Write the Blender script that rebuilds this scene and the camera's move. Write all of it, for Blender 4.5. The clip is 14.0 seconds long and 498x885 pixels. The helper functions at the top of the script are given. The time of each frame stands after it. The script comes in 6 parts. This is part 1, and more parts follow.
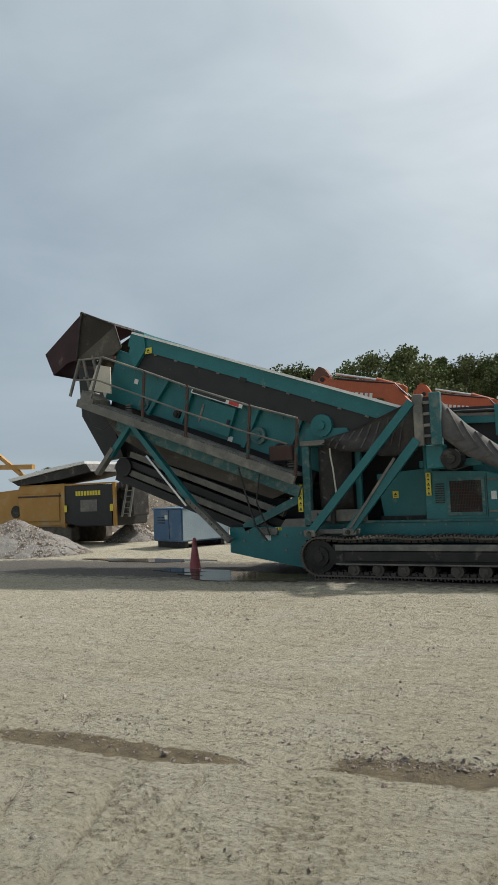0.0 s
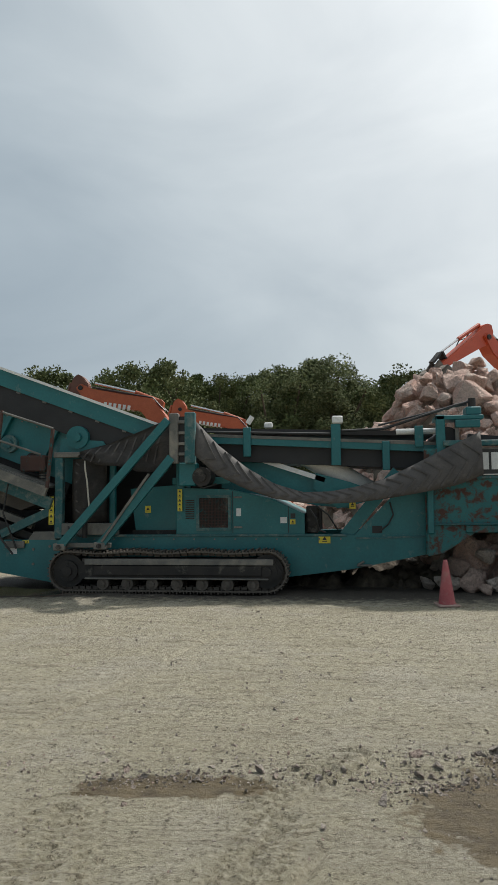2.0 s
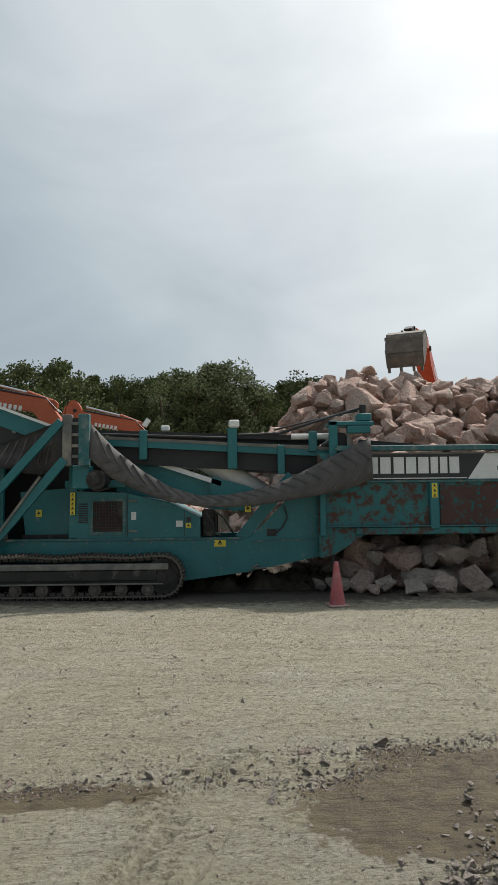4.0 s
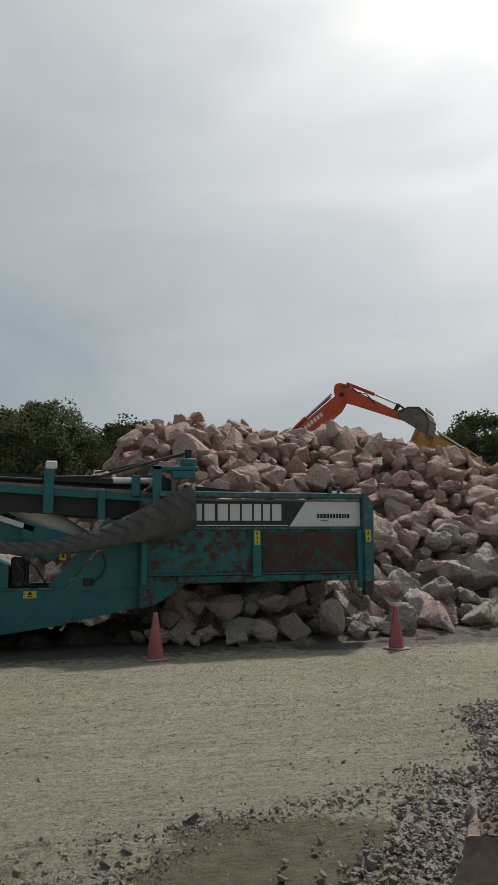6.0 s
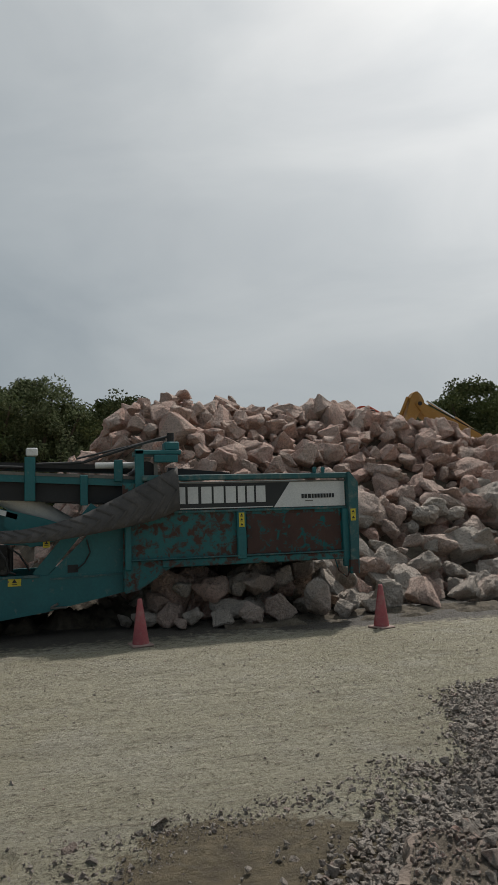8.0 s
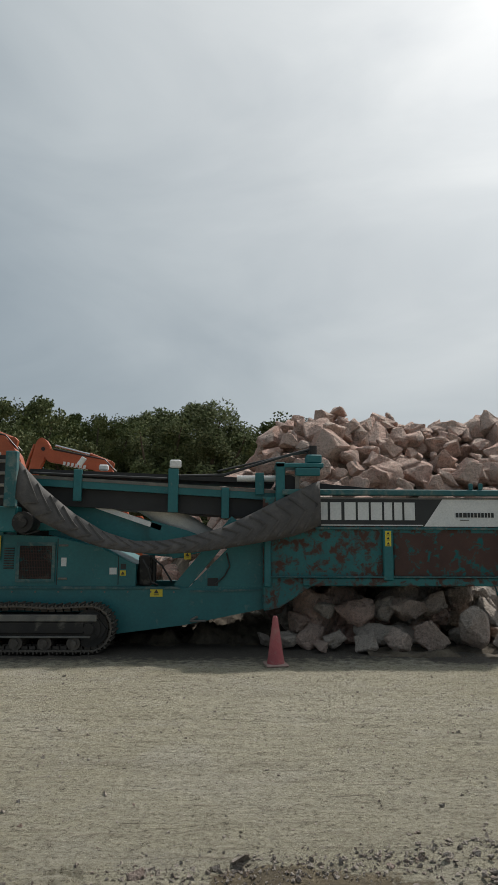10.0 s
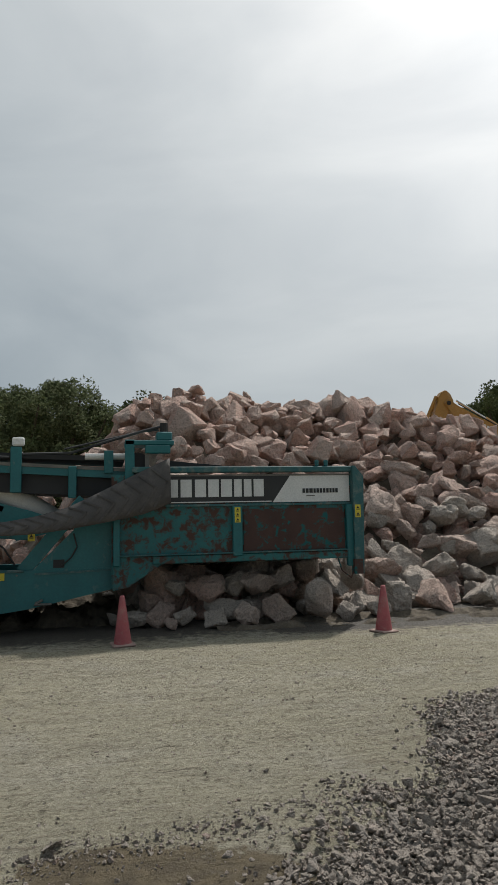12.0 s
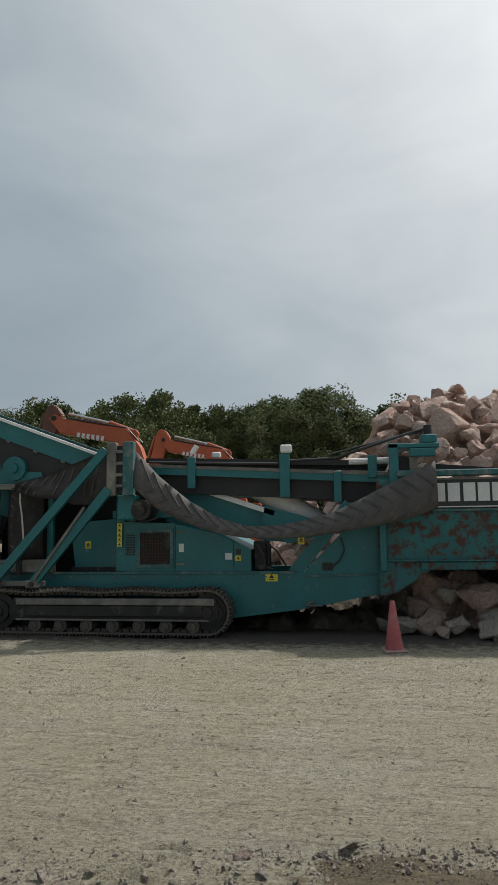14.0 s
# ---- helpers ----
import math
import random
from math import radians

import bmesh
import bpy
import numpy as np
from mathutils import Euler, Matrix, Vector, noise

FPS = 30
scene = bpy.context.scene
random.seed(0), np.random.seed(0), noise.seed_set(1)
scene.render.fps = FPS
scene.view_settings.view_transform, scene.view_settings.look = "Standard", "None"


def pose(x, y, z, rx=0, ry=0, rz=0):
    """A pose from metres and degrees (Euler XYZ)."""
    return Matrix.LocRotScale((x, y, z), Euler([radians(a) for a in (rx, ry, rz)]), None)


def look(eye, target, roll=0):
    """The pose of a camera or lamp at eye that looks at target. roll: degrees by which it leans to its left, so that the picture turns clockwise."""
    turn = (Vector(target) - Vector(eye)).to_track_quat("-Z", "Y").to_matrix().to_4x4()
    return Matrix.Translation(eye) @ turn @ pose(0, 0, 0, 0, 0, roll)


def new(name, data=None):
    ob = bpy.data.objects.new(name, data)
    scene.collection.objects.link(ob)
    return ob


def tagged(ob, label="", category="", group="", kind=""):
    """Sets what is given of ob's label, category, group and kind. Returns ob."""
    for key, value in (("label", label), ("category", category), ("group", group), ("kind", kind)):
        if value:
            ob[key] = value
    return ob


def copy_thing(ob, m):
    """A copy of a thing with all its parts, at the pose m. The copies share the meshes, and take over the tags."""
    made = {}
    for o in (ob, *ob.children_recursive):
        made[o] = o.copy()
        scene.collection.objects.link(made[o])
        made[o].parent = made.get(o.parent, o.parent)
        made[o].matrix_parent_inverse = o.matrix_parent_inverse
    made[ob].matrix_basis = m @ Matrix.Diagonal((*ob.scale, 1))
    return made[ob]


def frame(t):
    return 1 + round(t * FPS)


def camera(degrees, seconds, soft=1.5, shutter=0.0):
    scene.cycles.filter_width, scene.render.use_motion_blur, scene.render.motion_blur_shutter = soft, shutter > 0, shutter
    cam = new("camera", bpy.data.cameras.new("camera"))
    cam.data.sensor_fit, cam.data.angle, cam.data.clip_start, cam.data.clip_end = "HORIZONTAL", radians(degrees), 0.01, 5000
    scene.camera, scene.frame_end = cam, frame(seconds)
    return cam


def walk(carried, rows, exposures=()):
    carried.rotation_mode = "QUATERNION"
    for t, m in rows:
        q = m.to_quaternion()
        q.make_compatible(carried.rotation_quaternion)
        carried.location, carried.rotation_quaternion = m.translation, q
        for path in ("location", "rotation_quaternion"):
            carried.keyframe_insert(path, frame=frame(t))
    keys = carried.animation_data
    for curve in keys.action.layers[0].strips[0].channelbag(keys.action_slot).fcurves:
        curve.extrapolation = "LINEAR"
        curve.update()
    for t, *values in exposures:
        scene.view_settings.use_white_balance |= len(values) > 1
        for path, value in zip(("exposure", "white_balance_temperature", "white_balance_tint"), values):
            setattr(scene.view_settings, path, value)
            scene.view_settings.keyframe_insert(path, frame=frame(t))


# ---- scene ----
cam = camera(39.9, 14.0, 1.0)


PATH = [
    (0, (2.401, 1.151, 1.486), (1.459, 2.909, 1.633), -2.3),
    (0.5, (2.463, 1.1, 1.525), (1.746, 2.959, 1.708), -0.5),
    (1, (2.452, 1.044, 1.564), (1.945, 2.967, 1.785), -0.5),
    (1.5, (2.438, 1.039, 1.587), (2.058, 2.997, 1.734), -0.4),
    (2, (2.427, 1.008, 1.589), (2.154, 2.983, 1.742), -0.6),
    (2.5, (2.428, 0.969, 1.604), (2.21, 2.951, 1.755), -0.5),
    (2.7, (2.428, 0.963, 1.596), (2.228, 2.947, 1.759), -0.3),
    (4.8, (2.52, 1.103, 1.57), (2.623, 3.094, 1.73), -0.9),
    (5, (2.585, 1.14, 1.525), (2.68, 3.123, 1.765), -0.7),
    (5.5, (2.618, 1.253, 1.582), (2.969, 3.202, 1.864), -0.0),
    (6, (2.566, 1.326, 1.598), (3.077, 3.238, 1.887), -0.4),
    (6.5, (2.495, 1.323, 1.599), (3.102, 3.198, 1.936), -1.4),
    (7, (2.534, 1.378, 1.581), (3.337, 3.189, 1.856), -1.2),
    (7.5, (2.711, 1.419, 1.621), (3.528, 3.22, 1.916), -2.7),
    (8, (2.785, 1.33, 1.799), (3.311, 3.249, 2.0), -1.8),
    (8.5, (3.013, 1.599, 1.742), (3.341, 3.554, 2.004), 1.4),
    (8.7, (3.035, 1.604, 1.791), (3.264, 3.573, 2.057), 0.4),
    (10.8, (3.472, 1.851, 1.575), (3.498, 3.831, 1.86), 0.2),
    (11, (3.503, 1.868, 1.579), (3.626, 3.847, 1.845), 0.4),
    (11.5, (3.529, 1.842, 1.596), (3.828, 3.806, 1.828), -0.1),
    (12, (3.553, 1.797, 1.616), (3.973, 3.74, 1.836), -1.2),
    (12.5, (3.546, 1.749, 1.645), (3.973, 3.694, 1.83), -1.5),
    (13, (3.482, 1.603, 1.731), (3.676, 3.582, 1.939), -1.0),
    (13.5, (3.436, 1.735, 1.644), (3.221, 3.707, 1.897), -0.3),
    (14, (3.416, 1.836, 1.615), (3.109, 3.797, 1.86), -0.7),
]
walk(cam, [(t, look(eye, target, roll)) for t, eye, target, roll in PATH],
     [(0, 0.45), (1.0, 0.38), (2.7, 0.34), (5.0, 0.14), (6.0, -0.22), (6.5, -0.36), (7.5, -0.46), (8.5, -0.14), (11.0, 0.0), (12.5, -0.1), (13.0, -0.06), (13.5, 0.03), (14.0, 0.1)])

# sky, sun and exposure
SUN_DIR = Vector((1.15, 1.47, 2.4)).normalized()
THIN_CLOUD = Vector((0.55, 0.43, 0.74)).normalized()
world = bpy.data.worlds.new("sky")
scene.world = world
world.use_nodes = True


def build_sky():
    nt = world.node_tree
    nt.nodes.clear()
    out = nt.nodes.new("ShaderNodeOutputWorld")
    sky = nt.nodes.new("ShaderNodeTexSky")
    sky.sky_type, sky.sun_disc = "NISHITA", False
    sky.sun_elevation = math.asin(SUN_DIR.z)
    sky.sun_rotation = math.atan2(SUN_DIR.x, SUN_DIR.y)
    sky.dust_density = 4.0
    bg_sky = nt.nodes.new("ShaderNodeBackground")
    bg_sky.inputs[1].default_value = 0.06
    nt.links.new(sky.outputs[0], bg_sky.inputs[0])
    # cloud deck
    tc = nt.nodes.new("ShaderNodeTexCoord")
    mp = nt.nodes.new("ShaderNodeMapping")
    mp.inputs["Scale"].default_value = (1.0, 1.0, 2.6)
    mp.inputs["Rotation"].default_value = (0.12, 0.1, 0.5)
    nt.links.new(tc.outputs["Generated"], mp.inputs[0])
    n1 = nt.nodes.new("ShaderNodeTexNoise")
    n1.inputs["Scale"].default_value = 2.3
    n1.inputs["Detail"].default_value = 6
    n1.inputs["Roughness"].default_value = 0.5
    n1.inputs["Distortion"].default_value = 0.5
    nt.links.new(mp.outputs[0], n1.inputs["Vector"])
    cr = nt.nodes.new("ShaderNodeValToRGB")
    cr.color_ramp.elements[0].position, cr.color_ramp.elements[0].color = 0.3, (0.72, 0.75, 0.78, 1)
    cr.color_ramp.elements[1].position, cr.color_ramp.elements[1].color = 0.72, (1.0, 1.0, 1.0, 1)
    nt.links.new(n1.outputs[0], cr.inputs[0])
    # the deck thins out beside the sun and is brightest there
    dot = nt.nodes.new("ShaderNodeVectorMath")
    dot.operation = "DOT_PRODUCT"
    dot.inputs[1].default_value = THIN_CLOUD
    nt.links.new(tc.outputs["Generated"], dot.inputs[0])
    half = nt.nodes.new("ShaderNodeMath")
    half.operation = "MULTIPLY_ADD"
    half.inputs[1].default_value, half.inputs[2].default_value = 0.5, 0.5
    nt.links.new(dot.outputs["Value"], half.inputs[0])
    gl = nt.nodes.new("ShaderNodeValToRGB")
    stops = ((0.0, (0.225, 0.268, 0.297)), (0.58, (0.225, 0.268, 0.30)), (0.72, (0.285, 0.326, 0.35)), (0.80, (0.37, 0.405, 0.42)), (0.88, (0.455, 0.483, 0.493)), (0.92, (0.56, 0.585, 0.59)), (0.96, (0.73, 0.745, 0.745)), (1.0, (1.08, 1.08, 1.06)))
    while len(gl.color_ramp.elements) < len(stops):
        gl.color_ramp.elements.new(0.5)
    for e, (pos, c) in zip(gl.color_ramp.elements, stops):
        e.position, e.color = pos, (*c, 1)
    nt.links.new(half.outputs[0], gl.inputs[0])
    mulc = nt.nodes.new("ShaderNodeMix")
    mulc.data_type, mulc.blend_type = "RGBA", "MULTIPLY"
    mulc.inputs[0].default_value = 1.0
    nt.links.new(gl.outputs[0], mulc.inputs[6])
    nt.links.new(cr.outputs[0], mulc.inputs[7])
    bg_c = nt.nodes.new("ShaderNodeBackground")
    nt.links.new(mulc.outputs[2], bg_c.inputs[0])
    bg_c.inputs[1].default_value = 1.5
    mix = nt.nodes.new("ShaderNodeMixShader")
    mix.inputs[0].default_value = 0.88
    nt.links.new(bg_sky.outputs[0], mix.inputs[1])
    nt.links.new(bg_c.outputs[0], mix.inputs[2])
    nt.links.new(mix.outputs[0], out.inputs[0])


build_sky()
sun = new("sun", bpy.data.lights.new("sun", "SUN"))
sun.data.energy, sun.data.angle, sun.data.color = 3.5, radians(3), (1.0, 0.96, 0.9)
sun.matrix_world = look(SUN_DIR * 60, (0, 0, 0))


# ---- materials ----
def nmix(nt, fac, a, b):
    m = nt.nodes.new("ShaderNodeMix")
    m.data_type = "RGBA"
    for sock, v in ((m.inputs[0], fac), (m.inputs[6], a), (m.inputs[7], b)):
        if isinstance(v, bpy.types.NodeSocket):
            nt.links.new(v, sock)
        elif isinstance(v, (int, float)):
            sock.default_value = v
        else:
            sock.default_value = (*v, 1)
    return m.outputs[2]


def nnoise(nt, vec, scale, detail=4, rough=0.55, dist=0.0):
    n = nt.nodes.new("ShaderNodeTexNoise")
    n.inputs["Scale"].default_value, n.inputs["Detail"].default_value = scale, detail
    n.inputs["Roughness"].default_value, n.inputs["Distortion"].default_value = rough, dist
    nt.links.new(vec, n.inputs["Vector"])
    return n.outputs[0]


def nramp(nt, val, lo, hi, a=0.0, b=1.0):
    r = nt.nodes.new("ShaderNodeMapRange")
    r.inputs[1].default_value, r.inputs[2].default_value = lo, hi
    r.inputs[3].default_value, r.inputs[4].default_value = a, b
    nt.links.new(val, r.inputs[0])
    return r.outputs[0]


def nmath(nt, op, a, b):
    m = nt.nodes.new("ShaderNodeMath")
    m.operation = op
    for sock, v in ((m.inputs[0], a), (m.inputs[1], b)):
        if isinstance(v, bpy.types.NodeSocket):
            nt.links.new(v, sock)
        else:
            sock.default_value = v
    return m.outputs[0]


def nbump(nt, h, strength, distance=0.01):
    b = nt.nodes.new("ShaderNodeBump")
    b.inputs["Strength"].default_value, b.inputs["Distance"].default_value = strength, distance
    nt.links.new(h, b.inputs["Height"])
    return b.outputs[0]


def start(name):
    m = bpy.data.materials.new(name)
    m.use_nodes = True
    nt = m.node_tree
    bs = nt.nodes["Principled BSDF"]
    tc = nt.nodes.new("ShaderNodeTexCoord")
    return m, nt, bs, tc.outputs["Object"]


def mat(name, c1, c2, rough=0.7, metal=0.0, scale=3.0, fine=45.0, bump=0.25, stain=None, stain_lo=0.55, stain_hi=0.68,
        stain_scale=2.0, random_tint=0.0, streak=False):
    """Worn surface: two colours in blotches, fine grain, and a stain in patches of its own."""
    m, nt, bs, vec = start(name)
    big = nramp(nt, nnoise(nt, vec, scale, 5), 0.3, 0.7)
    col = nmix(nt, big, c1, c2)
    grain = nnoise(nt, vec, fine, 4, 0.65)
    col = nmix(nt, nramp(nt, grain, 0.35, 0.75, 0.0, 0.45), col, tuple(v * 0.6 for v in c1))
    if stain:
        sv = vec
        if streak:
            mp = nt.nodes.new("ShaderNodeMapping")
            mp.inputs["Scale"].default_value = (3.0, 3.0, 0.5)
            nt.links.new(vec, mp.inputs[0])
            sv = mp.outputs[0]
        s = nramp(nt, nnoise(nt, sv, stain_scale, 9, 0.68, 0.4), stain_lo, stain_hi)
        col = nmix(nt, s, col, stain)
        nt.links.new(nmath(nt, "MAXIMUM", nramp(nt, s, 0, 1, rough, 0.9), 0.05), bs.inputs["Roughness"])
    else:
        nt.links.new(nramp(nt, grain, 0.3, 0.8, rough * 0.85, min(1, rough * 1.15)), bs.inputs["Roughness"])
    if random_tint:
        oi = nt.nodes.new("ShaderNodeObjectInfo")
        col = nmix(nt, nramp(nt, oi.outputs["Random"], 0, 1, 0, random_tint), col, tuple(v * 0.45 for v in c2))
    nt.links.new(col, bs.inputs["Base Color"])
    bs.inputs["Metallic"].default_value = metal
    nt.links.new(nbump(nt, grain, bump), bs.inputs["Normal"])
    return m


DUST = (0.33, 0.30, 0.25)
TEAL = mat("teal_paint", (0.007, 0.115, 0.125), (0.012, 0.15, 0.16), 0.42, 0, 2.0, 30, 0.06, DUST, 0.6, 1.1, 5.0)
TEAL_DUSTY = mat("dusty_teal_paint", (0.012, 0.10, 0.11), (0.04, 0.12, 0.12), 0.6, 0, 2.0, 30, 0.1, DUST, 0.48, 0.95, 6.0)
TEAL_RUST = mat("rusted_teal_paint", (0.006, 0.105, 0.11), (0.014, 0.15, 0.15), 0.5, 0, 2.0, 40, 0.15, (0.072, 0.036, 0.027), 0.46, 0.57, 6.5)
RUST = mat("rusty_panel", (0.085, 0.042, 0.032), (0.05, 0.026, 0.021), 0.8, 0, 2.5, 50, 0.2, (0.010, 0.10, 0.10), 0.54, 0.62, 7.0)
STEEL_DARK = mat("dark_greasy_steel", (0.02, 0.02, 0.02), (0.045, 0.04, 0.036), 0.6, 0.4, 4, 60, 0.25, DUST, 0.56, 0.85, 3)
STEEL_GREY = mat("dusty_grey_steel", (0.11, 0.11, 0.10), (0.19, 0.18, 0.16), 0.6, 0.25, 4, 60, 0.2, DUST, 0.5, 0.8, 3)
STEEL_WORN = mat("worn_track_steel", (0.07, 0.06, 0.05), (0.14, 0.12, 0.10), 0.65, 0.3, 6, 70, 0.4, (0.2, 0.17, 0.14), 0.5, 0.7, 5)
ROD = mat("polished_rod", (0.55, 0.55, 0.55), (0.65, 0.65, 0.65), 0.25, 1.0, 4, 50, 0.02)
RUBBER = mat("old_rubber_belt", (0.055, 0.05, 0.047), (0.095, 0.086, 0.08), 0.75, 0, 2.5, 50, 0.25, (0.17, 0.15, 0.13), 0.5, 0.9, 3.0)
# black rubber; also colours the sheets that stand for inner shade
BLACK = mat("black_rubber_and_shade", (0.010, 0.010, 0.011), (0.02, 0.02, 0.021), 0.6, 0, 3, 50, 0.15, DUST, 0.68, 0.95, 2.2)
WHITE = mat("white_paint", (0.68, 0.68, 0.66), (0.78, 0.78, 0.76), 0.5, 0, 3, 40, 0.05, DUST, 0.55, 0.9, 4)
DECAL_W = mat("white_decal", (0.62, 0.63, 0.62), (0.70, 0.70, 0.68), 0.5, 0, 3, 40, 0.02, DUST, 0.62, 0.95, 4)
DECAL_B = mat("black_decal", (0.012, 0.013, 0.014), (0.02, 0.022, 0.022), 0.45, 0, 3, 40, 0.02, DUST, 0.66, 0.98, 4)
YELLOW_DECAL = mat("yellow_decal", (0.62, 0.50, 0.03), (0.68, 0.56, 0.06), 0.5, 0, 4, 50, 0.03)
RED_DECAL = mat("red_decal", (0.5, 0.03, 0.03), (0.6, 0.05, 0.04), 0.5, 0, 4, 50, 0.03)
MAROON = mat("maroon_tarp", (0.055, 0.022, 0.026), (0.085, 0.035, 0.038), 0.7, 0, 2.0, 30, 0.3, DUST, 0.6, 0.9, 2)
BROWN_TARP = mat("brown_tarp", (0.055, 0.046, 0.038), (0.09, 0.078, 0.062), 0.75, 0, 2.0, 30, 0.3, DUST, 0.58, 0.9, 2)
CREAM = mat("cream_canvas", (0.50, 0.46, 0.38), (0.62, 0.58, 0.49), 0.8, 0, 2.5, 40, 0.25, (0.2, 0.13, 0.08), 0.62, 0.8, 3)
DUSTY_BELT = mat("dust_covered_belt", (0.60, 0.58, 0.54), (0.72, 0.70, 0.65), 0.85, 0, 2.5, 50, 0.15)
ORANGE = mat("orange_paint", (0.36, 0.075, 0.026), (0.46, 0.11, 0.04), 0.45, 0, 2.0, 30, 0.06, DUST, 0.66, 0.95, 2)
ORANGE_RED = mat("red_orange_paint", (0.44, 0.055, 0.018), (0.52, 0.08, 0.025), 0.45, 0, 2.0, 30, 0.06, (0.12, 0.06, 0.04), 0.62, 0.85, 2.5)
YELLOW = mat("machine_yellow", (0.33, 0.165, 0.028), (0.42, 0.22, 0.04), 0.5, 0, 2.0, 30, 0.06, DUST, 0.52, 0.85, 2)
BUCKET = mat("worn_bucket_steel", (0.10, 0.09, 0.075), (0.19, 0.165, 0.14), 0.7, 0.3, 4, 50, 0.3, (0.27, 0.23, 0.19), 0.5, 0.7, 3)
BLUE = mat("blue_paint", (0.035, 0.10, 0.20), (0.05, 0.135, 0.26), 0.5, 0, 2.0, 30, 0.06, DUST, 0.55, 0.9, 2)
PALE = mat("pale_blue_paint", (0.22, 0.29, 0.34), (0.30, 0.36, 0.40), 0.5, 0, 2.0, 30, 0.06, DUST, 0.6, 0.9, 2)
CONE = mat("faded_red_plastic", (0.34, 0.075, 0.085), (0.42, 0.11, 0.115), 0.6, 0, 7, 50, 0.05, (0.36, 0.27, 0.23), 0.48, 0.8, 5)
PARKED_STICK = mat("dark_rusty_stick_paint", (0.10, 0.042, 0.028), (0.16, 0.06, 0.035), 0.6, 0, 2.0, 30, 0.1, DUST, 0.62, 0.9, 3)
CONE_BASE = mat("dusty_cone_base", (0.30, 0.20, 0.17), (0.38, 0.27, 0.23), 0.75, 0, 7, 50, 0.1)
CONCRETE = mat("weathered_concrete", (0.19, 0.145, 0.115), (0.30, 0.235, 0.19), 0.9, 0, 5, 45, 0.8, (0.085, 0.065, 0.052), 0.5, 0.64, 7)
GREY_LINE = mat("dark_hose_rubber", (0.012, 0.012, 0.012), (0.025, 0.025, 0.025), 0.5, 0, 4, 50, 0.05)
BARK = mat("bark", (0.06, 0.045, 0.03), (0.10, 0.08, 0.055), 0.9, 0, 6, 40, 0.6)


def leaf_material():
    m, nt, bs, vec = start("leaves")
    geo = nt.nodes.new("ShaderNodeNewGeometry")
    col = nmix(nt, nramp(nt, geo.outputs["Random Per Island"], 0, 1), (0.06, 0.078, 0.034), (0.185, 0.2, 0.098))
    col = nmix(nt, nramp(nt, nnoise(nt, vec, 0.6, 3), 0.4, 0.75), col, (0.08, 0.105, 0.036))
    nt.links.new(col, bs.inputs["Base Color"])
    bs.inputs["Roughness"].default_value = 0.85
    bs.inputs["Specular IOR Level"].default_value = 0.15
    bs.inputs["Transmission Weight"].default_value = 0.0
    bs.inputs["Subsurface Weight"].default_value = 0.0
    return m


LEAVES = leaf_material()


def rock_material(name, island, pink, lum=1.0):
    """Broken granite. pink: how much of the rock is of the reddish kind."""
    m, nt, bs, vec = start(name)
    if island:
        rnd = nt.nodes.new("ShaderNodeNewGeometry").outputs["Random Per Island"]
    else:
        rnd = nt.nodes.new("ShaderNodeObjectInfo").outputs["Random"]
    grey = nmix(nt, nramp(nt, nnoise(nt, vec, 2.2, 6), 0.3, 0.7), (0.42, 0.355, 0.30), (0.66, 0.575, 0.50))
    red = nmix(nt, nramp(nt, nnoise(nt, vec, 2.6, 6), 0.3, 0.7), (0.53, 0.30, 0.235), (0.73, 0.50, 0.41))
    sel = nramp(nt, nmath(nt, "ADD", rnd, nmath(nt, "MULTIPLY", nnoise(nt, vec, 0.9, 3), 0.5)), 1.05 - pink, 1.45 - pink)
    col = nmix(nt, sel, grey, red)
    tint = nramp(nt, nmath(nt, "FRACT", nmath(nt, "MULTIPLY", rnd, 7.3), 0), 0, 1, 0.0, 0.6)
    col = nmix(nt, tint, col, (0.62, 0.54, 0.465))
    grain = nnoise(nt, vec, 22, 8, 0.78)
    col = nmix(nt, nramp(nt, nnoise(nt, vec, 5, 8, 0.75, 0.6), 0.52, 0.64, 0, 0.42), col, (0.30, 0.23, 0.175))
    col = nmix(nt, nramp(nt, grain, 0.5, 0.62, 0, 0.55), col, (0.2, 0.17, 0.145))
    if lum != 1.0:
        col = nmix(nt, 1.0 - lum, col, (0.03, 0.028, 0.025))
    nt.links.new(col, bs.inputs["Base Color"])
    bs.inputs["Roughness"].default_value = 0.9
    h = nmath(nt, "ADD", nmath(nt, "MULTIPLY", nnoise(nt, vec, 6, 6, 0.6), 2.5), grain)
    nt.links.new(nbump(nt, h, 1.0, 0.075), bs.inputs["Normal"])
    return m


ROCK_LOW = rock_material("grey_granite", False, 0.25)
ROCK_HIGH = rock_material("pink_granite", False, 1.1)
ROCK_FAR = rock_material("pink_granite_heap", True, 1.1)
GRAVEL = rock_material("crushed_gravel", True, -0.05, 0.85)
EARTH_STONE = rock_material("earthy_stones", True, 0.4, 0.8)
PEBBLE = rock_material("dusty_pebbles", True, 0.1, 0.8)


